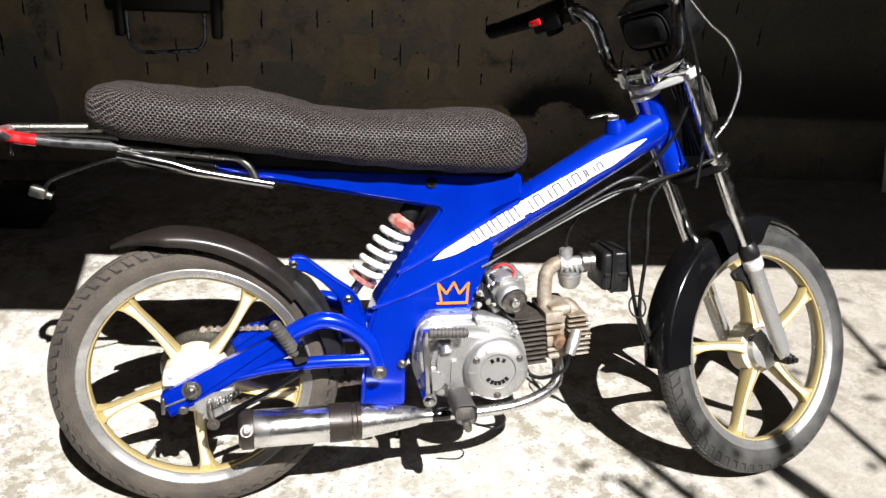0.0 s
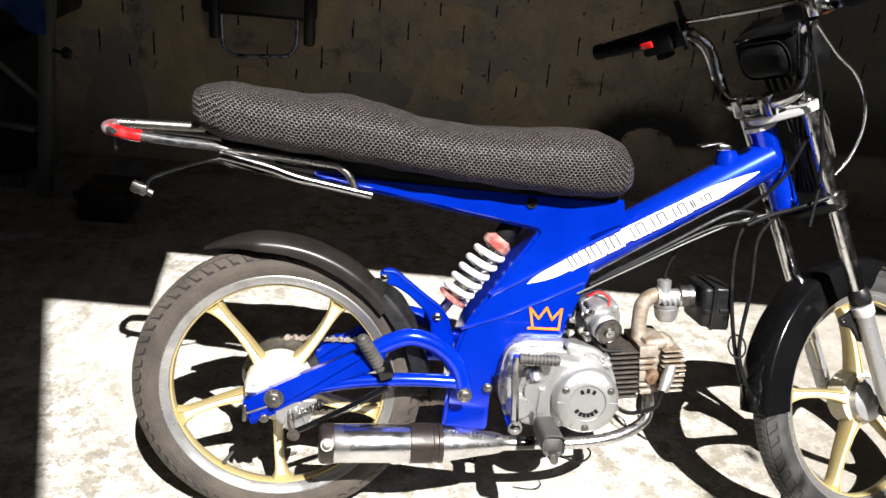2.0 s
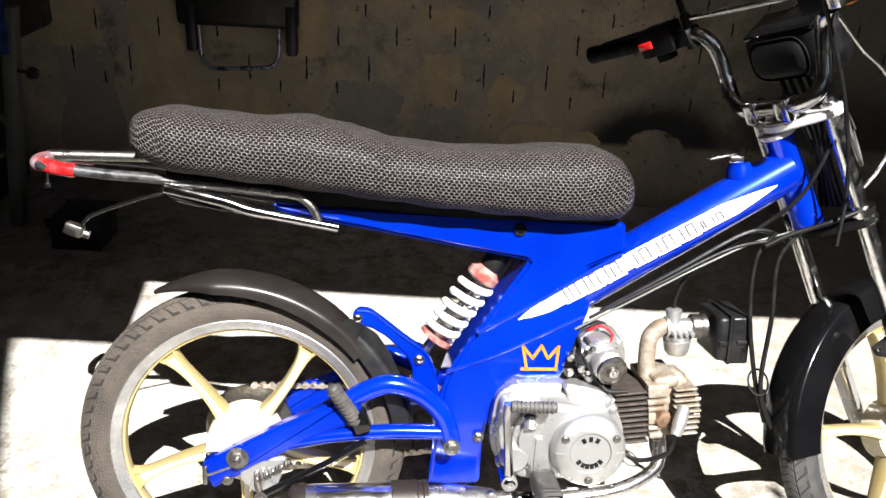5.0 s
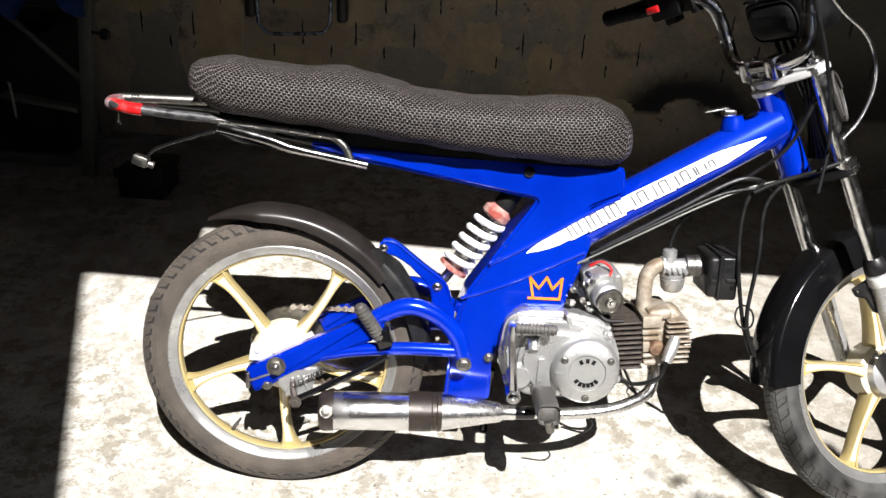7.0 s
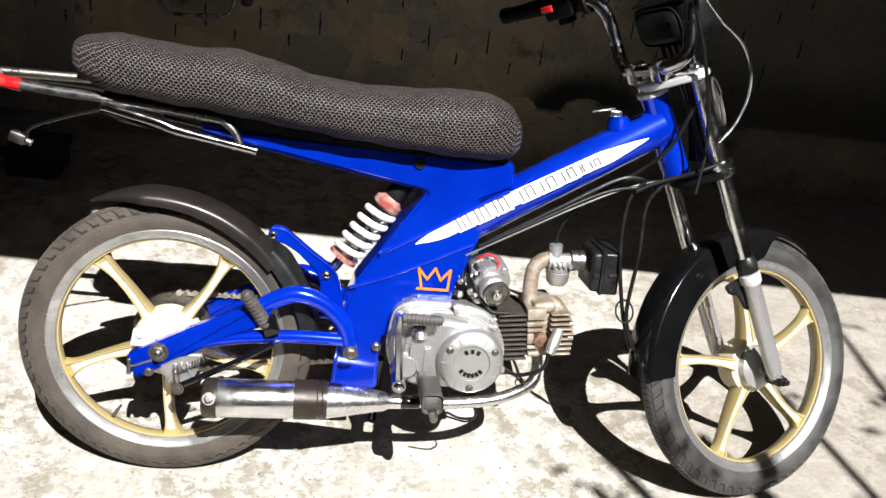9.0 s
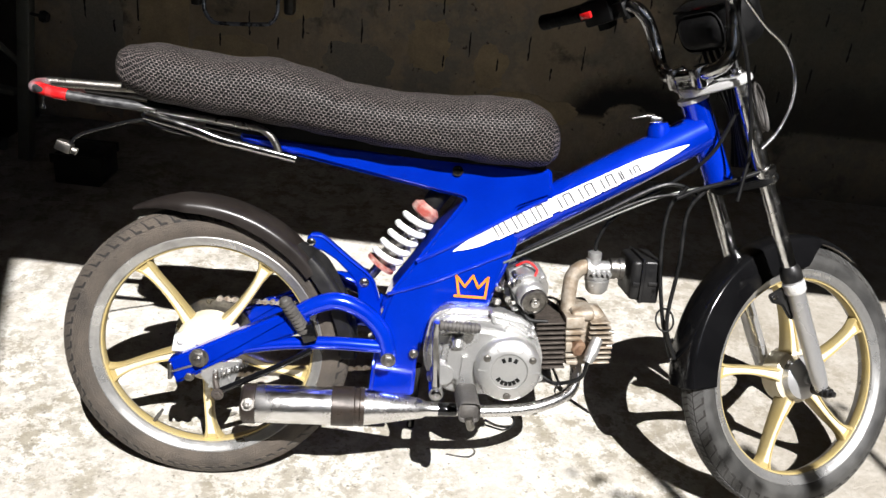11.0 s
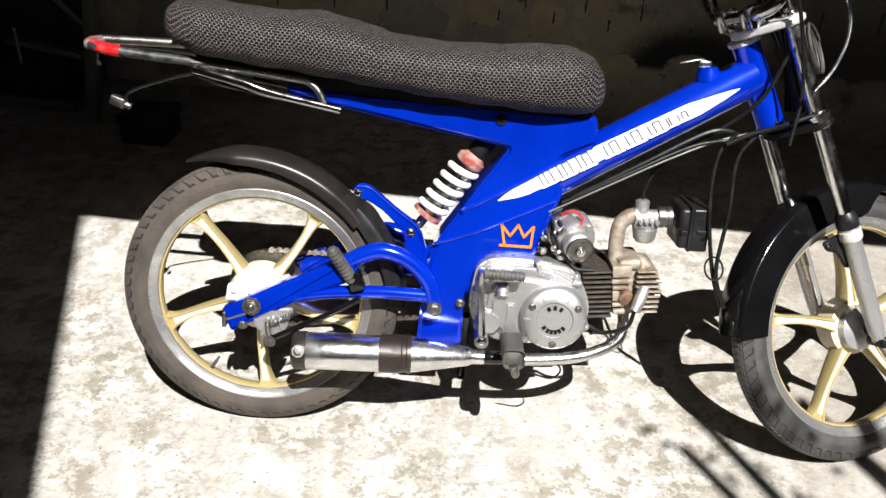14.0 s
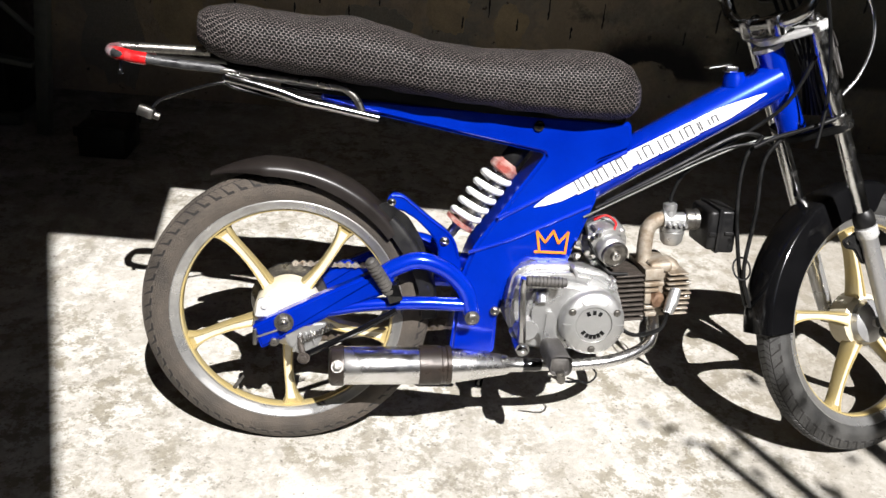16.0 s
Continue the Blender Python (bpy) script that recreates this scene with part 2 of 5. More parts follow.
def plaster_material():
    """Thin grey-brown render on block work, patched, stained with soot."""
    m, t, p = nodes_of("stained_thin_render")
    v = coords(t)
    big = noise_of(t, 1.3, 5, 0.6, v, 0.40, 0.62)
    mid = noise_of(t, 5.0, 7, 0.7, v, 0.45, 0.60)
    fine = noise_of(t, 60, 6, 0.75, v, 0.3, 0.7)
    col = mixed(t, big, (0.33, 0.275, 0.205), (0.25, 0.23, 0.195))
    col = mixed(t, mid, col, (0.40, 0.32, 0.22))
    spots = noise_of(t, 34, 4, 0.6, v, 0.64, 0.70)
    col = mixed(t, spots, col, (0.075, 0.06, 0.045))
    pat = noise_of(t, 2.3, 2, 0.4, v, 0.60, 0.63)
    col = mixed(t, pat, col, (0.33, 0.27, 0.19))
    soot = noise_of(t, 3.0, 6, 0.7, v, 0.60, 0.72)
    col = mixed(t, soot, col, (0.05, 0.046, 0.04))

    def math_of(op, a, b):
        n = t.nodes.new("ShaderNodeMath")
        n.operation, n.use_clamp = op, op == "MULTIPLY"
        for sock, val in zip(n.inputs, (a, b)):
            if isinstance(val, bpy.types.NodeSocket):
                t.links.new(val, sock)
            else:
                sock.default_value = val
        return n.outputs[0]

    def ramp(x, a, b):
        n = t.nodes.new("ShaderNodeMapRange")
        n.interpolation_type = "SMOOTHSTEP"
        n.inputs[1].default_value, n.inputs[2].default_value = a, b
        t.links.new(x, n.inputs[0])
        return n.outputs[0]

    xyz = t.nodes.new("ShaderNodeSeparateXYZ")
    t.links.new(v, xyz.inputs[0])
    cloud = noise_of(t, 7, 5, 0.65, v, 0.25, 0.75)
    # uneven grey-green darkening towards +x, weaker low on the wall
    end_tone = math_of("MULTIPLY", ramp(math_of("ADD", xyz.outputs[0], math_of("MULTIPLY", cloud, 0.5)), 0.75, 1.50), math_of("ADD", 0.52, math_of("MULTIPLY", ramp(xyz.outputs[2], 0.20, 0.32), 0.33)))
    col = mixed(t, end_tone, col, (0.060, 0.064, 0.055))
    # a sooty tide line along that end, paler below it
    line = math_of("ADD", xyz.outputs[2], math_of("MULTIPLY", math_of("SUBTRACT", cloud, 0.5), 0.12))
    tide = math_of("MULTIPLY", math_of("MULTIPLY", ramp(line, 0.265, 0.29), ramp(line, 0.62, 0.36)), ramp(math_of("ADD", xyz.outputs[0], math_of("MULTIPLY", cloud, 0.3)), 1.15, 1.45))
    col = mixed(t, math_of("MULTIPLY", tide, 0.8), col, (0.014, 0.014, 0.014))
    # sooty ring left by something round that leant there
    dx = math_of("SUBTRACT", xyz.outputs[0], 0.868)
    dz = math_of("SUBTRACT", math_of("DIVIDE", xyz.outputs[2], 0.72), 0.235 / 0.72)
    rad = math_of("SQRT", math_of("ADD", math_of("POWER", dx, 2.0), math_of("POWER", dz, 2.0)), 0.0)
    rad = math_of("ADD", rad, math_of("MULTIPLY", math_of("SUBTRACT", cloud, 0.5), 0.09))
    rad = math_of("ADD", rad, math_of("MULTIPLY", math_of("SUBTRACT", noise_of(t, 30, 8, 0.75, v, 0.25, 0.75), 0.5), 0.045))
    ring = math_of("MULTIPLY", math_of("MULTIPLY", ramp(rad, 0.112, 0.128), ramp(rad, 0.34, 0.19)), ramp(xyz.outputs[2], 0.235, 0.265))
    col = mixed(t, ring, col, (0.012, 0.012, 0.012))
    grit = mixed(t, fine, (0.72, 0.70, 0.68), (1, 1, 1))
    mul = t.nodes.new("ShaderNodeMix")
    mul.data_type, mul.blend_type = "RGBA", "MULTIPLY"
    mul.inputs[0].default_value = 0.8
    t.links.new(col, mul.inputs[6]), t.links.new(grit, mul.inputs[7])
    t.links.new(mul.outputs[2], p.inputs["Base Color"])
    p.inputs["Roughness"].default_value = 0.9
    bumped(t, p, fine, 0.6, 0.006)
    return m


FABRIC, CONCRETE, RENDER = seat_material(), concrete_material(), plaster_material()


# ---- mesh helpers ----
def finish(bm, name, mat, smooth=40):
    bmesh.ops.recalc_face_normals(bm, faces=bm.faces)
    me = bpy.data.meshes.new(name)
    bm.to_mesh(me)
    bm.free()
    for f in me.polygons:
        f.use_smooth = True
    me.set_sharp_from_angle(angle=radians(smooth))
    me.materials.append(mat)
    return me


def part(name, bm, mat, parent, label="", smooth=40):
    ob = new(name, finish(bm, name, mat, smooth))
    ob.parent = parent
    if label:
        ob["label"] = label
    return ob


def several(name, bms, mat, parent, label="", smooth=40):
    return [part(name, b, mat, parent, label, smooth) for b in bms]


def join(*bms):
    out = bmesh.new()
    for b in bms:
        me = bpy.data.meshes.new("tmp")
        b.to_mesh(me)
        b.free()
        out.from_mesh(me)
        bpy.data.meshes.remove(me)
    return out


def moved(bm, m):
    bm.transform(m)
    return bm


def box(x0, x1, y0, y1, z0, z1, bevel=0.002, seg=2):
    bm = bmesh.new()
    bmesh.ops.create_cube(bm, size=1)
    bm.transform(Matrix.Translation(((x0 + x1) / 2, (y0 + y1) / 2, (z0 + z1) / 2)) @ Matrix.Diagonal((x1 - x0, y1 - y0, z1 - z0, 1)))
    if bevel:
        bmesh.ops.bevel(bm, geom=list(bm.edges), offset=bevel, segments=seg, affect="EDGES", profile=0.5)
    return bm


def prism(outline, y0, y1, bevel=0.003, seg=2):
    """A plate with an outline in x and z, from y0 to y1."""
    bm = bmesh.new()
    vs = [bm.verts.new((x, y0, z)) for x, z in outline]
    f = bm.faces.new(vs)
    bmesh.ops.recalc_face_normals(bm, faces=[f])
    r = bmesh.ops.extrude_face_region(bm, geom=[f])
    bmesh.ops.translate(bm, vec=(0, y1 - y0, 0), verts=[e for e in r["geom"] if isinstance(e, bmesh.types.BMVert)])
    if bevel:
        bmesh.ops.bevel(bm, geom=[e for e in bm.edges if abs(e.verts[0].co.y - e.verts[1].co.y) < 1e-6], offset=bevel, segments=seg, affect="EDGES")
    return bm


def rounded(pts, r=0.01, n=3):
    """The outline with its corners rounded."""
    out = []
    for i, p in enumerate(pts):
        p, a, b = Vector(p), Vector(pts[i - 1]), Vector(pts[(i + 1) % len(pts)])
        da, db = (a - p), (b - p)
        k = min(r, da.length * 0.45, db.length * 0.45)
        s, e = p + da.normalized() * k, p + db.normalized() * k
        for j in range(n + 1):
            u = j / n
            out.append(tuple(s * (1 - u) ** 2 + p * 2 * u * (1 - u) + e * u * u))
    return out


def smooth_path(pts, n=8):
    """A Catmull-Rom curve through the points."""
    ps = [Vector(p) for p in pts]
    ps = [ps[0] * 2 - ps[1]] + ps + [ps[-1] * 2 - ps[-2]]
    out = []
    for i in range(1, len(ps) - 2):
        a, b, c, d = ps[i - 1:i + 3]
        for k in range(n):
            u = k / n
            out.append(0.5 * ((2 * b) + (c - a) * u + (2 * a - 5 * b + 4 * c - d) * u * u + (3 * b - a - 3 * c + d) * u ** 3))
    return out + [ps[-2]]


def tube(pts, r, n=12, curve=True, steps=8, caps=True, flat=None):
    """A tube along the points; r: one radius or one for each path point; flat: (across, upright) factors of the section."""
    path = smooth_path(pts, steps) if curve and len(pts) > 2 else [Vector(p) for p in pts]
    rs = r if isinstance(r, (list, tuple)) else [r]
    bm = bmesh.new()
    rings = []
    side = None
    for i, p in enumerate(path):
        d = (path[min(i + 1, len(path) - 1)] - path[max(i - 1, 0)]).normalized()
        if side is None:
            side = d.cross(Vector((0, 1, 0)))
            if side.length < 0.1:
                side = d.cross(Vector((1, 0, 0)))
        side = (side - d * side.dot(d)).normalized()
        up = d.cross(side)
        u = i / max(len(path) - 1, 1) * (len(rs) - 1)
        k = min(int(u), len(rs) - 2) if len(rs) > 1 else 0
        rr = rs[0] if len(rs) == 1 else rs[k] + (rs[k + 1] - rs[k]) * (u - k)
        fa, fb = flat or (1, 1)
        rings.append([bm.verts.new(p + (side * math.cos(a) * fa + up * math.sin(a) * fb) * rr) for a in [2 * math.pi * j / n for j in range(n)]])
    for a, b in zip(rings, rings[1:]):
        for j in range(n):
            bm.faces.new((a[j], a[(j + 1) % n], b[(j + 1) % n], b[j]))
    if caps:
        bm.faces.new(rings[0][::-1]), bm.faces.new(rings[-1])
    return bm


def lathe(profile, n=48, centre=(0, 0, 0), closed=False):
    """Turns (radius, y) round the y axis through centre."""
    bm = bmesh.new()
    rings = []
    for r, y in profile:
        rings.append([bm.verts.new((centre[0] + r * math.cos(2 * math.pi * j / n), centre[1] + y, centre[2] + r * math.sin(2 * math.pi * j / n))) for j in range(n)] if r > 1e-5
                     else [bm.verts.new((centre[0], centre[1] + y, centre[2]))])
    pairs = list(zip(rings, rings[1:])) + ([(rings[-1], rings[0])] if closed else [])
    for a, b in pairs:
        for j in range(n):
            va, vb = [a[j % len(a)], a[(j + 1) % n % len(a)]], [b[(j + 1) % n % len(b)], b[j % len(b)]]
            vs = []
            for v in va + vb:
                if v not in vs:
                    vs.append(v)
            if len(vs) > 2:
                bm.faces.new(vs)
    return bm


def along(a, b):
    """The pose at a whose y axis points to b."""
    a, b = Vector(a), Vector(b)
    return Matrix.Translation(a) @ (b - a).to_track_quat("Y", "Z").to_matrix().to_4x4()


def rod(a, b, profile, n=24):
    """A turned piece from a towards b: profile of (radius, distance)."""
    return moved(lathe([(0, profile[0][1])] + list(profile) + [(0, profile[-1][1])], n), along(a, b))


def bolt(x, y, z, r=0.008, h=0.006, way=-1):
    """A hexagon bolt head with its washer, facing along y."""
    w = lathe([(0, 0), (r * 1.35, 0), (r * 1.35, way * h * 0.25), (0, way * h * 0.25)], 20, (x, y, z))
    hx = lathe([(0, 0), (r, way * h * 0.2), (r, way * h * 0.9), (r * 0.85, way * h), (r * 0.4, way * h), (r * 0.35, way * h * 0.8), (0, way * h * 0.8)], 6, (x, y, z))
    return join(w, hx)


def thing(name, label, category, group=""):
    ob = new(name)
    ob.empty_display_size = 0.1
    return tagged(ob, label, category, group)


# ---- the yard: floor, walls, roof ----
def setting(name, bm, mat, label, category, smooth=30):
    return tagged(new(name, finish(bm, name, mat, smooth)), label, category, kind="structure")


FLOOR = 0.010
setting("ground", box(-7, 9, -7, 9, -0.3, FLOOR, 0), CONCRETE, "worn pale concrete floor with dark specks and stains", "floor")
WALL_Y = 3.61
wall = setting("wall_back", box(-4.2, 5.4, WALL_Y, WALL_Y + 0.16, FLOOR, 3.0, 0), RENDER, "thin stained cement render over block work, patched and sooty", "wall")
# side walls: unseen, added to keep sky light out of the ends
setting("wall_left", box(-4.36, -4.2, -1.3, WALL_Y + 0.16, FLOOR, 3.0, 0), RENDER, "unseen left side wall, added to close off sky light", "wall")
setting("wall_right", box(2.78, 2.94, -1.36, WALL_Y + 0.16, FLOOR, 2.596, 0), RENDER, "unseen right side wall, added to close off sky light", "wall")
# unseen; its free end casts the left edge of the sun patch
setting("wall_front", box(-4.36, 0.525, -1.36, -1.2, FLOOR, 6.0, 0), RENDER, "tall rendered house wall behind the camera", "wall")
# low unseen wall, added to block sky light near the horizon
setting("wall_sky_block", box(0.529, 2.776, -1.36, -1.2, FLOOR, 2.1, 0), RENDER, "unseen low wall behind the camera, added to block sky light", "wall")
H = 2.6
SX, SY = 0.300 * H, -0.709 * H


# unseen slab; its front edge is set from where the sun patch ends
def roof_slab():
    """The slab over the back and sides of the yard, open to the sky over the front middle."""
    edge = 2.43 + SY
    bm = bmesh.new()
    back = WALL_Y + 0.2
    f = bm.faces.new([bm.verts.new((x, y, H)) for x, y in ((-4.4, edge), (-0.725 + SX, edge + 0.02), (-0.785 + SX, 2.80 + SY), (2.95, 2.79 + SY), (2.95, back), (-4.4, back))])
    r = bmesh.ops.extrude_face_region(bm, geom=[f])
    bmesh.ops.translate(bm, vec=(0, 0, 0.10), verts=[e for e in r["geom"] if isinstance(e, bmesh.types.BMVert)])
    # left front piece: added only to cut sky light
    return join(bm, box(-4.4, -1.25 + SX, -1.2, edge, H, H + 0.10, 0))


setting("ceiling", roof_slab(), RENDER, "concrete roof slab over the back of the yard", "roof")

# ---- the motorbike ----
BIKE = Matrix.Translation((-0.205, 1.671, 0.0)) @ pose(0, 0, 0, 0, 0, 6.5) @ pose(0, 0, 0, -12.3)
STEER_AT, CASTER, STEER = (0.996, 0, 0.700), -25.7, 21.0
FORK = Matrix.Translation(STEER_AT) @ pose(0, 0, 0, 0, CASTER, 0) @ pose(0, 0, 0, 0, 0, STEER)
bike = thing("motorbike", "blue motorbike with long black mesh seat on its side stand", "motorbike")
bike.matrix_world = BIKE
R_TYRE, R_BEAD = 0.284, 0.2275


def tyre_mesh(w=0.033):
    prof = []
    for k in range(25):
        a = math.pi * (k / 24)
        prof.append((R_BEAD + (R_TYRE - R_BEAD) * (0.10 + 0.90 * math.sin(a) ** 0.75) if 0 < k < 24 else R_BEAD, -w * math.cos(a) * (1.0 if 0 < k < 24 else 0.78)))
    return lathe(prof + [(R_BEAD + 0.002, w * 0.62), (R_BEAD + 0.002, -w * 0.62)], 96, closed=True)


def tread_band(w=0.033):
    """The dark floor of the tread grooves."""
    prof = []
    for k in range(21):
        a = math.acos(0.89 - 1.78 * k / 20)
        prof.append((R_BEAD + (R_TYRE - R_BEAD) * (0.10 + 0.90 * math.sin(a) ** 0.75) + 0.0006, w * 1.004 * math.cos(a)))
    return lathe(prof, 96)


def tread_mesh(w=0.033, n=128):
    """Raised shoulder lugs and a zigzag of centre blocks."""
    bm = bmesh.new()

    def surf(a, s, lift):
        # s: place across, -1..1
        ang = math.acos(max(-1, min(1, s)))
        r = R_BEAD + (R_TYRE - R_BEAD) * (0.10 + 0.90 * math.sin(ang) ** 0.75) + lift
        return Vector((r * math.cos(a), w * s * (1 + lift * 6), r * math.sin(a)))

    def lug(a0, a1, s0, s1, skew):
        lo, hi = [], []
        for s, a, k in ((s0, a0, 0), (s0, a1, 0), ((s0 + s1) / 2, a1, 0.5), (s1, a1, 1), (s1, a0, 1), ((s0 + s1) / 2, a0, 0.5)):
            lo.append(bm.verts.new(surf(a + skew * k, s, -0.0004)))
            hi.append(bm.verts.new(surf(a + skew * k, s, 0.0018)))
        bm.faces.new(hi)
        for i in range(6):
            bm.faces.new((lo[i], lo[(i + 1) % 6], hi[(i + 1) % 6], hi[i]))

    st = 2 * math.pi / n
    for i in range(n):
        a = i * st
        for sgn in (-1, 1):
            lug(a, a + st * (0.86 if i % 2 else 0.78), sgn * (0.89 if i % 2 else 0.83), sgn * 0.54, st * 0.9)
            lug(a + st * 0.7, a + st * 1.46, sgn * 0.46, sgn * 0.22, -st * 0.6)
        lug(a, a + st * 0.8, -0.18, 0.18, st * 0.3)
    return bm


def rim_mesh():
    """Silver rim: a rounded outer lip that slopes in to the gold well."""
    b = R_BEAD
    prof = [(b + 0.003, -0.0265), (b + 0.003, -0.0225), (b - 0.006, -0.021), (b - 0.008, 0.021), (b + 0.003, 0.0235), (b + 0.003, 0.0265),
            (b - 0.006, 0.027), (b - 0.014, 0.0180), (b - 0.0175, 0.0), (b - 0.0175, -0.0170), (b - 0.0155, -0.0205), (b - 0.0110, -0.0220), (b - 0.0065, -0.0238), (b - 0.0020, -0.0272), (b + 0.001, -0.0280)]
    return lathe(prof, 96, closed=True)


def well_mesh():
    r = R_BEAD - 0.0170
    return lathe([(r + 0.002, -0.0165), (r - 0.0035, -0.0160), (r - 0.005, -0.012), (r - 0.005, 0.000), (r - 0.003, 0.0040), (r + 0.002, 0.0045), (r + 0.001, -0.006)], 96, closed=True)


def spoke_mesh(r0=0.052, r1=0.2085):
    """One cast spoke along x: broad at the hub, waisted, flared and forked at the rim, with a raised rib."""
    prof = [(r0, 0.018, 0.019), (0.064, 0.0155, 0.0185), (0.075, 0.0140, 0.018), (0.092, 0.0122, 0.017), (0.11, 0.0112, 0.016), (0.13, 0.0106, 0.015), (0.15, 0.0106, 0.014), (0.166, 0.0112, 0.0135), (0.18, 0.0130, 0.013), (0.195, 0.017, 0.013), (r1, 0.026, 0.013)]
    bm = bmesh.new()
    rings = []
    for r, h, d in prof:
        bow = -0.006 * math.sin(math.pi * (r - r0) / (r1 - r0))
        rings.append([bm.verts.new((r, sy * d, sz * h * 0.88 + bow)) for sy, sz in ((-0.55, -1), (-1, -0.82), (-1, -0.56), (-0.72, -0.52), (-0.72, 0.52), (-1, 0.56), (-1, 0.82), (-0.55, 1), (0.55, 1), (1, 0.7), (1, -0.7), (0.55, -1))])
    for a, b in zip(rings, rings[1:]):
        for j in range(12):
            bm.faces.new((a[j], a[(j + 1) % 12], b[(j + 1) % 12], b[j]))
    bm.faces.new(rings[0][::-1]), bm.faces.new(rings[-1])
    return bm


def insert_mesh():
    prof = [(0.056, 0.0088), (0.075, 0.0070), (0.092, 0.0061), (0.11, 0.0056), (0.13, 0.0053), (0.15, 0.0053), (0.166, 0.0057), (0.18, 0.0066), (0.196, 0.0088)]
    depth = [0.0187, 0.018, 0.017, 0.016, 0.015, 0.014, 0.0135, 0.013, 0.013]
    bm = bmesh.new()
    rows = []
    for (r, h), d in zip(prof, depth):
        w = -0.006 * math.sin(math.pi * (r - 0.052) / 0.153)
        rows.append([bm.verts.new((r, -d * 0.72 - 0.001, w - h)), bm.verts.new((r, -d * 0.72 - 0.001, w + h)), bm.verts.new((r, -d * 0.5, w + h)), bm.verts.new((r, -d * 0.5, w - h))])
    for a, b in zip(rows, rows[1:]):
        for j in range(4):
            bm.faces.new((a[j], a[(j + 1) % 4], b[(j + 1) % 4], b[j]))
    bm.faces.new(rows[0][::-1]), bm.faces.new(rows[-1])
    return bm


SPOKE, INSERT = finish(spoke_mesh(), "spoke", GOLD, 30), finish(insert_mesh(), "spoke_face", CREAM, 30)


def wheel(name, at, first, hub, label, rubber=RUBBER):
    """A cast five-spoke wheel at the pose at, with its first spoke at the angle first."""
    w = new(name)
    w.empty_display_size, w.parent = 0.05, bike
    w.matrix_basis = at
    w["label"] = label
    part("tyre", tyre_mesh(), rubber, w, "worn black tyre", 45)
    part("tread_base", tread_band(), GROOVE, w, "", 60)
    tr = part("tread", tread_mesh(), rubber, w, "small worn tread blocks", 45)
    tr["kind"] = "stuff"
    part("rim", rim_mesh(), RIMSIL, w, "silver rim lip")
    part("rim_well", well_mesh(), GOLD, w, "gold inner rim")
    for k in range(5):
        a = radians(first + 72 * k)
        turn = Matrix.Rotation(-a, 4, "Y")
        for nm, me in (("spoke", SPOKE), ("spoke_face", INSERT)):
            s = new(nm, me)
            s.parent, s.matrix_basis = w, turn
    part("hub", lathe(hub, 40), CREAM, w, "pale gold brake drum hub")
    return w


def valve(w, angle):
    a = radians(angle)
    d = Vector((math.cos(a), 0, math.sin(a)))
    part("valve", rod(d * 0.205 + Vector((0, -0.006, 0)), d * 0.165 + Vector((0, -0.02, 0)), [(0.004, 0), (0.004, 0.025), (0.0028, 0.027), (0.0028, 0.04)], 10), GRIP, w)


rear = wheel("rear_wheel", Matrix.Translation((0, 0, 0.2975)), 57, [(0, -0.046), (0.040, -0.046), (0.060, -0.040), (0.066, -0.030), (0.066, 0.018), (0.058, 0.026), (0.058, 0.036), (0, 0.036)], "gold five-spoke rear wheel")
valve(rear, 238)
part("sprocket", lathe([(0.052, 0.050), (0.078, 0.050)] + [(0.080, 0.053), (0.078, 0.056), (0.052, 0.056)], 36, closed=True), STEEL, rear)
FW = FORK @ Matrix.Translation((0.037, 0, -0.474)) @ pose(0, 0, 0, 0, -CASTER, 0) @ pose(0, 0, 0, -5.5)
front = wheel("front_wheel", FW, 30, [(0, -0.030), (0.036, -0.030), (0.045, -0.024), (0.050, -0.016), (0.058, -0.012), (0.058, 0.03), (0.045, 0.04), (0, 0.04)], "gold five-spoke front wheel", TYREBLK)


def side_disc(w):
    part("hub_cap", lathe([(0, -0.052), (0.012, -0.052), (0.012, -0.044), (0.030, -0.042), (0.046, -0.034), (0.048, -0.020), (0, -0.020)], 32), SILVER, w, "silver hub face")


side_disc(front)


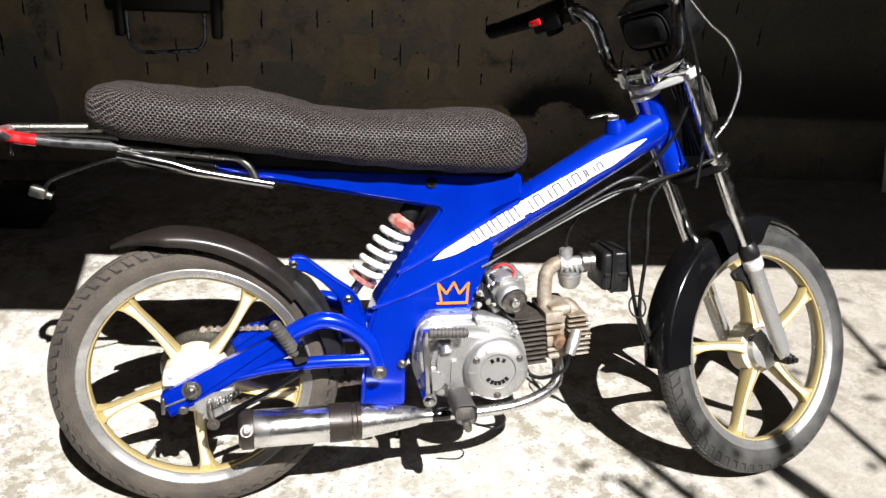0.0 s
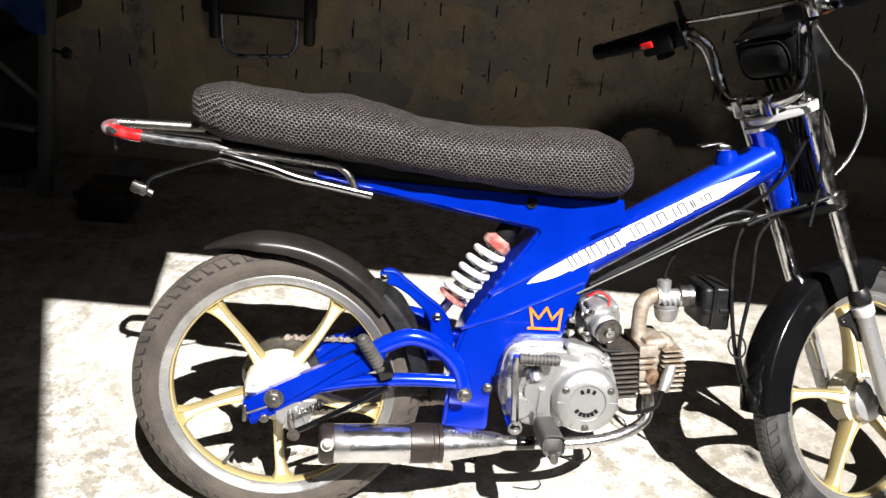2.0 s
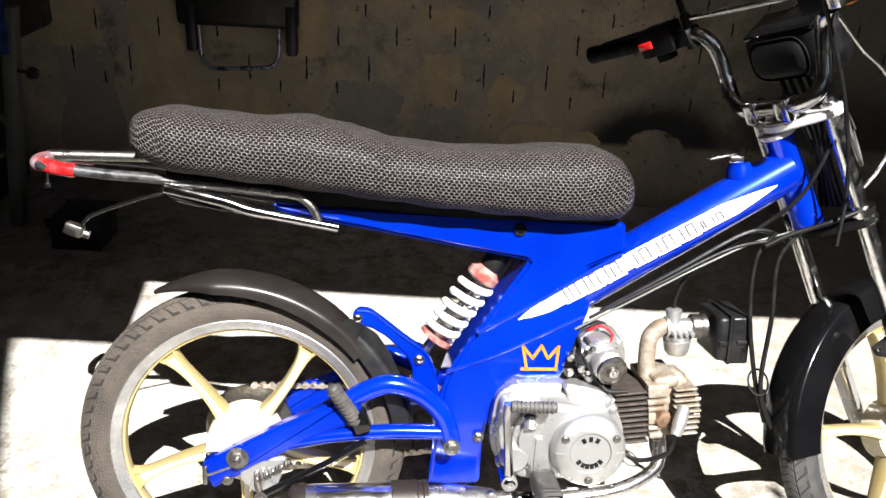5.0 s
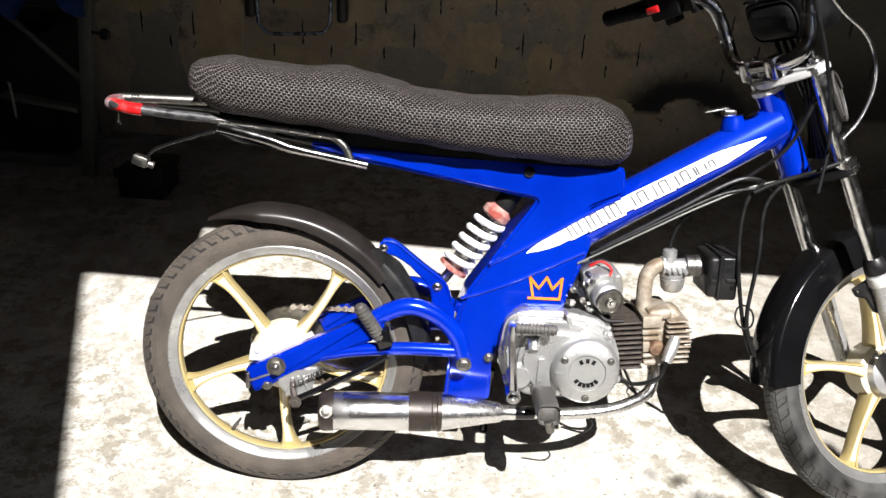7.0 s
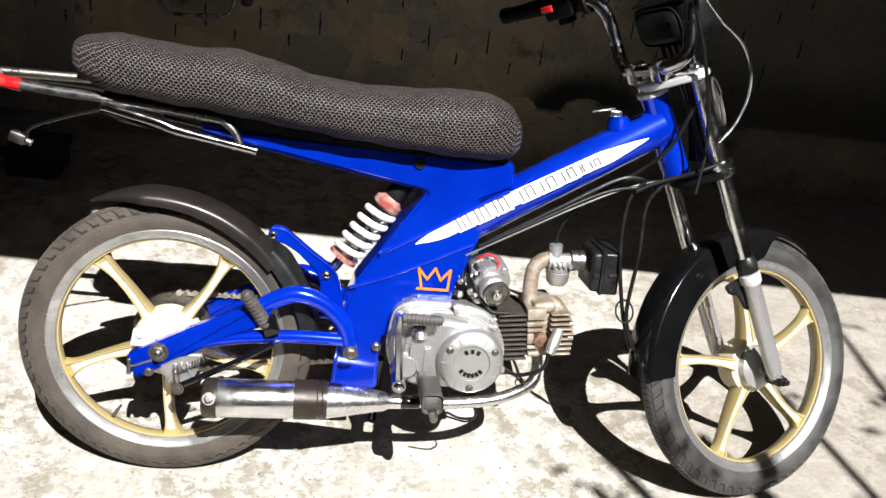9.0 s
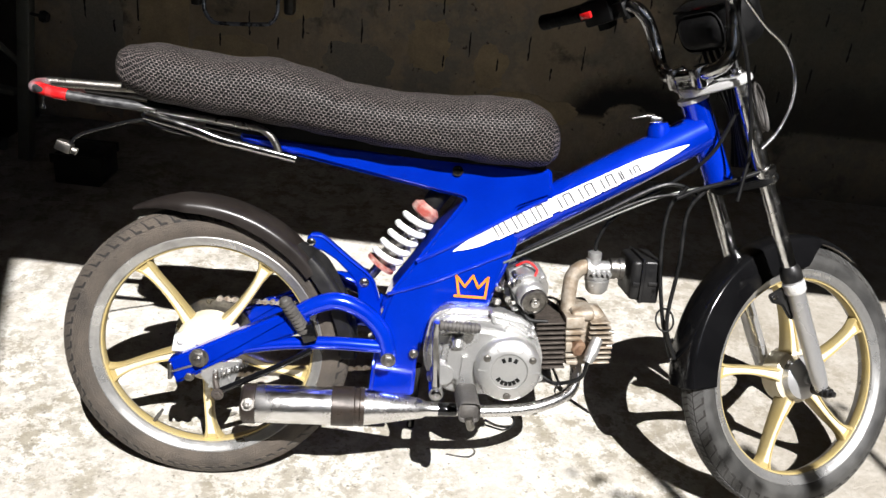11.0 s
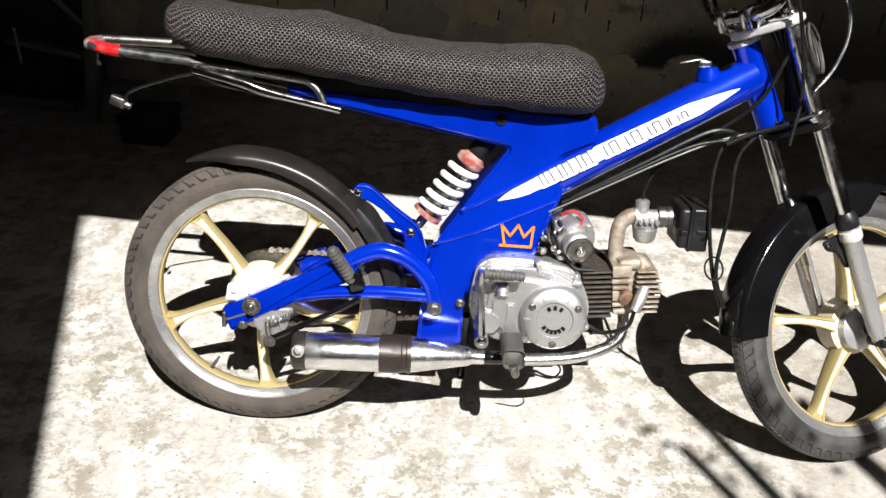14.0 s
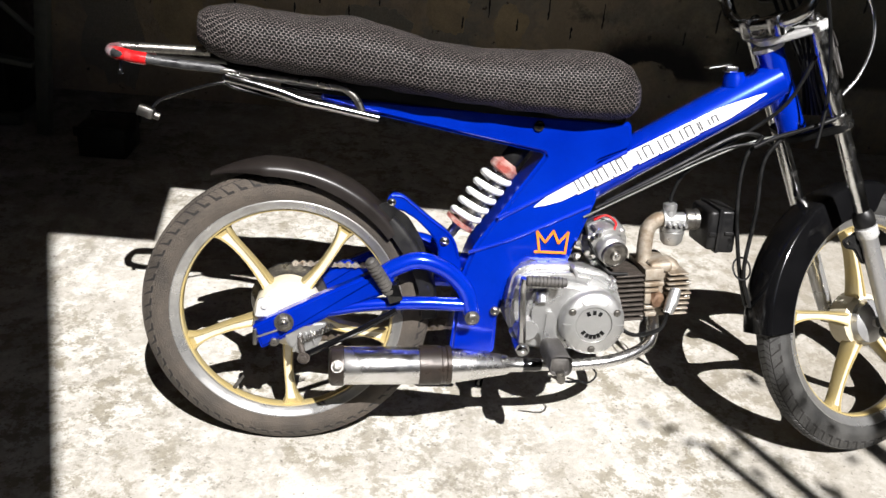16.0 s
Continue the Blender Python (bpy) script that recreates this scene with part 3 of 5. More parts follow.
def fender(r, a0, a1, half, crown, n=40, cx=0.0, cz=0.0, skirt=0.03, taper0=1.0, taper1=1.0, grow=0.0, front_drop=1.0, drop_from=0.0, drop_over=0.625):
    """A curved mudguard round (cx, cz): from angle a0 to a1 in degrees; arched section with side skirts."""
    bm = bmesh.new()
    arch = [(half * math.sin(b), crown * math.cos(b)) for b in [math.pi * (k / 12 - 0.5) for k in range(13)]]
    sec = [(-half * 0.99, -skirt), (-half * 1.0, -skirt * 0.66), (-half * 1.005, -skirt * 0.33)] + arch + [(half * 1.005, -skirt * 0.33), (half * 1.0, -skirt * 0.66), (half * 0.99, -skirt)]
    rows = []
    for i in range(n + 1):
        u = i / n
        a = radians(a0 + (a1 - a0) * u)
        k = min(1.0, taper0 + (1 - taper0) * u * 4, taper1 + (1 - taper1) * (1 - u) * 4)
        rr = r + grow * (1 - u)
        drop = front_drop + (1 - front_drop) * min(1, max(0, u - drop_from) / drop_over)
        rows.append([bm.verts.new((cx + (rr + h * k * (drop if h < 0 else 1)) * math.cos(a), y * k, cz + (rr + h * k * (drop if h < 0 else 1)) * math.sin(a))) for y, h in sec])
    for a, b in zip(rows, rows[1:]):
        for j in range(len(sec) - 1):
            bm.faces.new((a[j], a[j + 1], b[j + 1], b[j]))
    bmesh.ops.recalc_face_normals(bm, faces=bm.faces)
    bmesh.ops.solidify(bm, geom=list(bm.faces), thickness=0.003)
    return bm


part("rear_mudguard", fender(0.276, 117, 42, 0.050, 0.015, 40, 0.0, 0.285, 0.018, 0.22, 0.9, 0.044, 0.5), BROWNP, bike, "dusty dark brown plastic rear mudguard", 70)
part("inner_mudguard", fender(0.292, 47, 2, 0.047, 0.010, 30, 0.0, 0.287, 0.026, 0.9, 0.95), PLASTIC, bike, "black inner mudguard flap", 70)
part("front_mudguard", moved(fender(0.2920, 56, 181, 0.041, 0.013, 60, 0, 0, 0.058, 0.30, 0.97, 0.0, 0.12, 0.20, 0.07), FW), BLACK, bike, "glossy black front mudguard", 70)


# -- frame --
def frame_parts():
    part("main_tube", tube([(0.535, 0, 0.546), (0.669, 0, 0.630), (0.824, 0, 0.7225), (0.950, 0, 0.797)], [0.041, 0.042, 0.042, 0.040], 28, False, flat=(0.97, 0.96)), BLUE, bike, "broad blue backbone tube")
    part("head_tube", moved(lathe([(0, 0.0), (0.028, 0.0), (0.029, 0.004), (0.027, 0.010), (0.027, 0.166), (0.029, 0.172), (0.029, 0.178), (0, 0.178)], 32), along(STEER_AT, (0.996 - 0.4337, 0, 0.700 + 0.9011))), BLUE, bike)
    part("side_plate", prism(rounded([(0.652, 0.706), (0.660, 0.655), (0.590, 0.625), (0.600, 0.552), (0.552, 0.418), (0.520, 0.404), (0.470, 0.425), (0.436, 0.375), (0.420, 0.300), (0.418, 0.222), (0.326, 0.222), (0.334, 0.330),
                                      (0.345, 0.400), (0.362, 0.450), (0.400, 0.505), (0.440, 0.565), (0.490, 0.638), (0.360, 0.662), (0.250, 0.683), (0.120, 0.708), (0.060, 0.722), (0.060, 0.735), (0.300, 0.722)], 0.010), -0.044, 0.044, 0.007, 3), BLUE, bike, "pressed blue frame with a tapering seat rail")
    several("pressed_rib", (tube([(0.405, -0.0440, 0.508), (0.489, -0.0450, 0.556), (0.586, -0.0450, 0.615), (0.648, -0.0440, 0.650)], 0.0045, 8, True),
                             tube([(0.352, -0.0445, 0.438), (0.440, -0.0455, 0.470), (0.588, -0.0455, 0.540)], 0.0035, 8, True)), BLUE, bike)
    part("seat_lock", join(lathe([(0, 0), (0.0095, 0), (0.0105, -0.004), (0.007, -0.006), (0.006, -0.004), (0, -0.004)], 20, (0.470, -0.0445, 0.693))), BLACK, bike)
    part("filler_neck", join(rod((0.862, 0, 0.780), (0.857, 0, 0.840), [(0.024, 0), (0.022, 0.018), (0.019, 0.024), (0.019, 0.028)], 24)), BLUE, bike)
    part("lock_plate", join(moved(box(-0.016, 0.030, -0.006, 0.022, 0, 0.003, 0.001), Matrix.Translation((0.818, -0.008, 0.814)) @ pose(0, 0, 0, 0, -12, 0)), moved(box(-0.004, 0.020, -0.008, 0.016, -0.006, 0.006, 0.002), Matrix.Translation((0.842, -0.005, 0.812)))), CHROME, bike, "bright metal plate over the filler neck")
    part("engine_bracket", join(bolt(0.522, -0.0440, 0.413, 0.0075)), CHROME, bike)


frame_parts()


# -- decals and badge shapes --
def decal():
    """A white tapering stripe with lettered blocks; the model's name stays plain bars."""
    a, b = Vector((0.474, 0, 0.5335)), Vector((0.912, 0, 0.7735))
    L, d = (b - a).length, (b - a).normalized()
    up = Vector((-d.z, 0, d.x))

    def skin(x):
        return -0.0462 if x < 0.15 else -0.0462 + 0.0032 * min(1, (x - 0.15) / 0.06)

    bm = bmesh.new()
    rows = []
    for i in range(49):
        u = i / 48
        top = 0.0150 * min(1, (u / 0.16) ** 0.75, ((1 - u) / 0.20) ** 0.8 if u > 0.80 else 1) + 0.0006
        low = 0.0135 * min(1, ((u - 0.015) / 0.10) ** 0.6 if u > 0.015 else 0, ((1 - u) / 0.17) ** 0.8 if u > 0.83 else 1) + 0.0006
        c = a + d * (L * u)
        rows.append([bm.verts.new(c + up * h + Vector((0, skin(L * u) + 6.0 * h * h, 0))) for h in (-low, -low * 0.5, 0, top * 0.5, top)])
    for p, q in zip(rows, rows[1:]):
        for j in range(4):
            bm.faces.new((p[j], p[j + 1], q[j + 1], q[j]))
    part("decal_stripe", bm, DECAL, bike, "white tapering stripe decal")
    m = Matrix.Translation(a) @ Matrix(((d.x, 0, up.x, 0), (0, 1, 0, 0), (d.z, 0, up.z, 0), (0, 0, 0, 1)))
    cells = ((0.088, 0.036, -0.016, 0.019), (0.127, 0.037, -0.017, 0.018), (0.167, 0.038, -0.017, 0.018), (0.222, 0.041, -0.016, 0.016), (0.266, 0.043, -0.016, 0.016), (0.312, 0.038, -0.015, 0.015), (0.353, 0.016, -0.013, 0.013), (0.372, 0.028, -0.012, 0.010))
    for x0, w, z0, z1 in cells:
        y = skin(x0) - 0.0010
        sh = 0.12 * (z1 - z0)
        part("decal_block", moved(prism([(x0, z0), (x0 + w, z0), (x0 + w - sh, z1), (x0 - sh, z1)], y, y + 0.0025, 0), m), DECAL, bike, "white lettering block")
        k = 0.0015
        y -= 0.0008

        def stroke(fx, za, fz, zb):
            xa, xb = x0 + w * fx - sh * (za - z0) / (z1 - z0), x0 + w * fz - sh * (zb - z0) / (z1 - z0)
            if abs(zb - za) > abs(xb - xa):
                return prism([(xa - k, za), (xa + k, za), (xb + k, zb), (xb - k, zb)], y, y + 0.001, 0)
            return prism([(xa, za - k), (xb, zb - k), (xb, zb + k), (xa, za + k)], y, y + 0.001, 0)
        zt, zb = z1 - 0.004, z0 + 0.004
        bars = [stroke(0.18, zb, 0.18, zt), stroke(0.46, zb, 0.46, zt)]
        if w > 0.02:
            bars += [stroke(0.80, zb, 0.80, zt), stroke(0.46, zt, 0.80, zt)]
        part("decal_bar", moved(join(*bars), m), FADED, bike)


decal()


def crown():
    y = -0.0462
    p = [(0.484, 0.443), (0.545, 0.442), (0.548, 0.484), (0.530, 0.462), (0.518, 0.486), (0.503, 0.463), (0.485, 0.485), (0.493, 0.443)]
    bm = bmesh.new()
    for (x0, z0), (x1, z1) in zip(p, p[1:]):
        d = Vector((x1 - x0, 0, z1 - z0))
        nrm = Vector((-d.z, 0, d.x)).normalized() * 0.0024
        e = d.normalized() * 0.0015
        a, b = Vector((x0, 0, z0)) - e, Vector((x1, 0, z1)) + e
        lo = [bm.verts.new(v + Vector((0, y + 0.0015, 0))) for v in (a + nrm, b + nrm, b - nrm, a - nrm)]
        hi = [bm.verts.new(v + Vector((0, y, 0))) for v in (a + nrm, b + nrm, b - nrm, a - nrm)]
        bm.faces.new(hi)
        for i in range(4):
            bm.faces.new((lo[i], lo[(i + 1) % 4], hi[(i + 1) % 4], hi[i]))
    part("crown_mark", bm, ORANGE, bike, "orange hand-painted zigzag mark")


crown()


# -- seat --
def seat():
    # x, bottom, top, half width
    rows = [(-0.160, 0.828, 0.858, 0.045), (-0.156, 0.815, 0.870, 0.070), (-0.140, 0.803, 0.880, 0.090), (-0.108, 0.789, 0.885, 0.103), (-0.050, 0.779, 0.880, 0.110), (0.020, 0.771, 0.870, 0.113),
            (0.090, 0.763, 0.873, 0.115), (0.130, 0.758, 0.872, 0.116), (0.190, 0.750, 0.856, 0.116), (0.240, 0.744, 0.842, 0.115), (0.300, 0.736, 0.831, 0.113), (0.400, 0.725, 0.826, 0.110),
            (0.500, 0.716, 0.830, 0.108), (0.570, 0.711, 0.834, 0.104), (0.610, 0.711, 0.828, 0.098), (0.640, 0.717, 0.811, 0.086), (0.656, 0.728, 0.789, 0.066), (0.662, 0.741, 0.771, 0.042)]
    xs = [r[0] for r in rows]

    def at(x):
        for i in range(len(xs) - 1):
            if xs[i] <= x <= xs[i + 1]:
                u = (x - xs[i]) / (xs[i + 1] - xs[i])
                return [rows[i][k] + (rows[i + 1][k] - rows[i][k]) * u for k in (1, 2, 3)]
        return list(rows[-1][1:])

    n = 40
    pos = sorted(set([x for x in xs] + [xs[0] + (xs[-1] - xs[0]) * i / 70 for i in range(71)]))
    bm = bmesh.new()
    uvl = bm.loops.layers.uv.new("UVMap")
    rings = []
    raw = [at(x) for x in pos]
    for i, x in enumerate(pos):
        ks = range(max(0, i - 2), min(len(pos), i + 3))
        b, tp, hw = [sum(raw[k][c] for k in ks) / len(ks) for c in range(3)] if 4 < i < len(pos) - 5 else raw[i]
        mid, hh = (b + tp) / 2, (tp - b) / 2
        ring, arc, last = [], 0.0, None
        for j in range(n + 1):
            a = -math.pi / 2 - 2 * math.pi * j / n
            c, s = math.cos(a), math.sin(a)
            e = 0.62
            y = hw * math.copysign(abs(c) ** e, c)
            z = mid + hh * math.copysign(abs(s) ** (0.72 if s > 0 else 0.45), s)
            y *= 1.0 if s < 0.1 else 1 - 0.11 * (s - 0.1)
            y *= 1 - 0.20 * s * s if s < 0 else 1
            p = Vector((x, y, z - 0.005 * (s < 0) * s * s + 0.0015 * math.sin(x * 61 + y * 40)))
            arc += (p - last).length if last else 0
            last = p
            ring.append((p, arc))
        rings.append(ring)
    vs = [[bm.verts.new(p) for p, _ in r[:-1]] for r in rings]
    for i in range(len(vs) - 1):
        for j in range(n):
            f = bm.faces.new((vs[i][j], vs[i][(j + 1) % n], vs[i + 1][(j + 1) % n], vs[i + 1][j]))
            for lp, (ii, jj) in zip(f.loops, ((i, j), (i, j + 1), (i + 1, j + 1), (i + 1, j))):
                lp[uvl].uv = (pos[ii], rings[ii][jj][1])
    for r, i in ((vs[0], 0), (vs[-1], len(pos) - 1)):
        f = bm.faces.new(r)
        for lp in f.loops:
            lp[uvl].uv = (lp.vert.co.y, lp.vert.co.z)
    part("seat", bm, FABRIC, bike, "long black seat in a honeycomb mesh cover", 60)
    part("seat_base", prism(rounded([(-0.11, 0.800), (0.10, 0.772), (0.40, 0.738), (0.64, 0.722), (0.64, 0.700), (0.40, 0.704), (0.06, 0.735), (-0.11, 0.772)], 0.01), -0.043, 0.043, 0.005), HOSE, bike, "black seat base")


seat()


# -- rear rack and tail --
def rack():
    s = -0.055
    loop = [(0.06, s, 0.716), (-0.10, s, 0.765), (-0.20, s, 0.779), (-0.285, s, 0.790), (-0.307, -0.040, 0.793), (-0.316, 0, 0.794), (-0.307, 0.040, 0.793), (-0.285, -s, 0.790), (-0.10, -s, 0.775), (0.06, -s, 0.735)]
    part("grab_loop", tube([(0.085, s, 0.751), (0.0, s, 0.760), (-0.12, s, 0.773)] + loop[2:], 0.0085, 12), TAPE, bike, "grab rail wrapped in black tape")
    part("tail_tape", tube([(-0.246, s, 0.784), (-0.270, s, 0.787), (-0.292, -0.050, 0.791), (-0.302, -0.044, 0.792)], 0.0112, 16), RED, bike, "red reflective tape on the rail")
    part("tape_end", tube([(-0.298, -0.046, 0.792), (-0.309, -0.040, 0.793), (-0.317, 0, 0.794), (-0.308, 0.040, 0.793), (-0.290, -s, 0.790), (-0.250, -s, 0.787)], 0.0104, 16), SILVERTAPE, bike, "faded silvery pink tape round the rail end")
    part("tail_tube", tube([(-0.315, 0.03, 0.797), (-0.15, 0.035, 0.795)], 0.009, 12, False), STEEL, bike)
    part("rack_stay", join(tube([(0.06, -0.062, 0.753), (0.098, -0.062, 0.749), (0.118, -0.062, 0.737), (0.129, -0.062, 0.722), (0.136, -0.062, 0.705)], 0.0068, 12),
                           tube([(0.080, -0.062, 0.7515), (0.0, -0.061, 0.761), (-0.12, -0.058, 0.772)], 0.0055, 10)), STEEL, bike, "dark bent rack stay")
    part("rack_end", tube([(0.166, -0.062, 0.697), (0.040, -0.062, 0.721)], 0.0085, 14, False), DARKCHROME, bike, "bright bare tube end")
    part("rack_tube", join(tube([(0.050, -0.062, 0.719), (0.02, -0.062, 0.726), (-0.015, -0.062, 0.738), (-0.065, -0.060, 0.750), (-0.108, -0.058, 0.760)], 0.010, 14)), DARKCHROME, bike, "dark chrome support tube")
    part("rack_gusset", join(tube([(-0.112, -0.056, 0.750), (-0.076, -0.056, 0.737), (0.026, -0.056, 0.718), (0.08, -0.056, 0.708)], 0.004, 8), tube([(-0.02, 0.05, 0.735), (0.16, 0.05, 0.705)], 0.008, 10, False), tube([(-0.11, -0.055, 0.757), (-0.11, 0.055, 0.757)], 0.006, 10, False)), BLACK, bike)
    part("tail_screw", rod((-0.297, -0.035, 0.782), (-0.297, -0.035, 0.752), [(0.003, 0), (0.003, 0.022), (0.006, 0.022), (0.006, 0.028)], 10), CHROME, bike)
    part("indicator_stem", join(tube([(-0.095, -0.052, 0.752), (-0.135, -0.060, 0.745), (-0.180, -0.066, 0.731), (-0.222, -0.072, 0.715), (-0.236, -0.078, 0.700)], 0.0030, 10)), BLACK, bike)
    part("rear_indicator", join(moved(box(-0.016, 0.012, -0.010, 0.010, -0.009, 0.010, 0.003, 2), Matrix.Translation((-0.244, -0.080, 0.694)) @ pose(0, 0, 0, 0, 20, 0)), rod((-0.228, -0.09, 0.691), (-0.218, -0.09, 0.687), [(0.007, 0), (0.007, 0.008)], 12)), STEEL, bike, "small metal rear indicator")


rack()


# -- swing arm, linkage, spring --
def swing():
    for s, nm in ((-1, 0), (1, 1)):
        y = 0.072 * s
        arm = join(prism(rounded([(-0.064, 0.292), (-0.046, 0.244), (0.040, 0.290), (0.110, 0.328), (0.205, 0.368), (0.205, 0.420), (0.160, 0.402), (0.050, 0.350)], 0.006), y - 0.015, y + 0.015, 0.006, 3),
                   tube([(0.175, y, 0.392), (0.212, y, 0.415), (0.255, y, 0.427), (0.305, y, 0.410), (0.345, y, 0.370), (0.362, y, 0.318)], 0.0175, 16),
                   tube([(0.080, y, 0.322), (0.150, y, 0.334), (0.250, y, 0.340), (0.345, y, 0.338)], 0.0135, 14))
        part("swing_arm", arm, BLUE, bike, "blue tubular swing arm")
    part("swing_pivot", join(tube([(0.361, -0.088, 0.317), (0.361, 0.088, 0.317)], 0.012, 14, False), bolt(0.361, -0.088, 0.317, 0.011, 0.010), bolt(0.412, -0.05, 0.318, 0.007, 0.008)), STEEL, bike)
    part("axle", join(tube([(0.0, -0.095, 0.292), (0.0, 0.095, 0.292)], 0.007, 12, False), bolt(-0.003, -0.087, 0.302, 0.014, 0.010), lathe([(0.007, 0), (0.007, -0.02), (0, -0.021)], 14, (-0.003, -0.09, 0.302)), bolt(-0.022, -0.085, 0.262, 0.008, 0.007)), STEEL, bike, "worn axle nut")
    part("chain_adjuster", join(tube([(-0.062, -0.086, 0.268), (-0.015, -0.086, 0.285)], 0.0028, 8, False), box(-0.062, -0.054, -0.092, -0.07, 0.255, 0.288, 0.002)), STEEL, bike)
    low = Matrix.Translation((-0.003, 0, -0.010))
    arm = rounded([(0.191, 0.545), (0.202, 0.558), (0.222, 0.556), (0.243, 0.540), (0.282, 0.508), (0.314, 0.485), (0.331, 0.462), (0.341, 0.430), (0.346, 0.392), (0.332, 0.384), (0.300, 0.388), (0.298, 0.430), (0.297, 0.452), (0.283, 0.474), (0.252, 0.505), (0.222, 0.524), (0.196, 0.526)], 0.010)
    part("linkage", moved(join(prism(arm, -0.026, -0.008, 0.003), tube([(0.315, -0.020, 0.400), (0.315, 0.040, 0.400)], 0.020, 18, False), tube([(0.308, -0.024, 0.462), (0.308, 0.040, 0.462)], 0.012, 14, False)), low), BLUE, bike, "blue suspension link arm")
    edge = [(x, -0.0265, z) for x, z in ((0.200, 0.554), (0.222, 0.552), (0.243, 0.537), (0.282, 0.505), (0.313, 0.482), (0.328, 0.462), (0.338, 0.430))]
    part("link_rib", moved(tube(edge, 0.0025, 8), low), BLUE, bike)
    part("mud_flap", prism(rounded([(0.166, 0.520), (0.186, 0.533), (0.232, 0.503), (0.256, 0.465), (0.272, 0.428), (0.218, 0.422), (0.190, 0.455), (0.168, 0.490)], 0.012), -0.0290, -0.0270, 0.003), PLASTIC, bike, "black rounded mud flap panel")
    several("link_bolt", [moved(q, low) for q in (bolt(0.308, -0.026, 0.464, 0.0072, 0.007), bolt(0.201, -0.026, 0.540, 0.0065, 0.006), bolt(0.330, -0.026, 0.398, 0.006, 0.006))], CHROME, bike)
    a, b = Vector((0.318, 0, 0.462)), Vector((0.432, 0, 0.622))
    d = (b - a).normalized()
    up = Vector((0, 1, 0)).cross(d).normalized()
    coil = []
    turns = 5.3
    for i in range(int(turns * 20) + 1):
        u = i / (turns * 20)
        ang = 2 * math.pi * turns * u
        coil.append(a + d * (0.035 + 0.125 * u) + (up * math.cos(ang) + Vector((0, 1, 0)) * math.sin(ang)) * 0.0265)
    part("coil_spring", tube(coil, 0.0068, 10, False), WHITE, bike, "white coil spring")
    part("damper", join(rod(a, b, [(0.010, 0), (0.010, 0.02), (0.017, 0.03), (0.017, 0.10), (0.006, 0.102), (0.006, 0.18), (0.014, 0.182), (0.014, 0.2)], 18)), STEEL, bike)
    several("spring_cup", (rod(a, b, [(0.016, 0.024), (0.031, 0.028), (0.031, 0.034), (0.022, 0.036)], 24), rod(a, b, [(0.024, 0.160), (0.029, 0.164), (0.029, 0.176), (0.018, 0.186)], 24)), RUSTRED, bike, "worn red spring seats")
    part("spring_mount", rod((0.425, 0, 0.612), (0.462, 0, 0.664), [(0.017, 0), (0.020, 0.006), (0.020, 0.050), (0.016, 0.056)], 20), HOSE, bike, "black spring mount")


swing()


def chain():
    """Links between the sprockets on the far side, one mesh for each run."""
    for z0, z1 in ((0.376, 0.370), (0.205, 0.250)):
        bm_all = []
        for i in range(26):
            u = i / 26
            x, z = 0.01 + 0.40 * u, z0 + (z1 - z0) * u
            bm_all.append(moved(lathe([(0, -0.004), (0.0062, -0.004), (0.0062, 0.004), (0, 0.004)], 8), Matrix.Translation((x, 0.055 if i % 2 else 0.0535, z))))
            bm_all.append(box(x, x + 0.0154, 0.049 if i % 2 else 0.051, 0.052 if i % 2 else 0.054, z - 0.004, z + 0.003, 0))
        part("chain", join(*bm_all), CHAINM, bike, "oily drive chain")
    part("chain_guard", prism(rounded([(0.10, 0.338), (0.13, 0.352), (0.30, 0.350), (0.30, 0.328), (0.12, 0.326)], 0.01), 0.06, 0.075, 0.002), BLUE, bike)


chain()


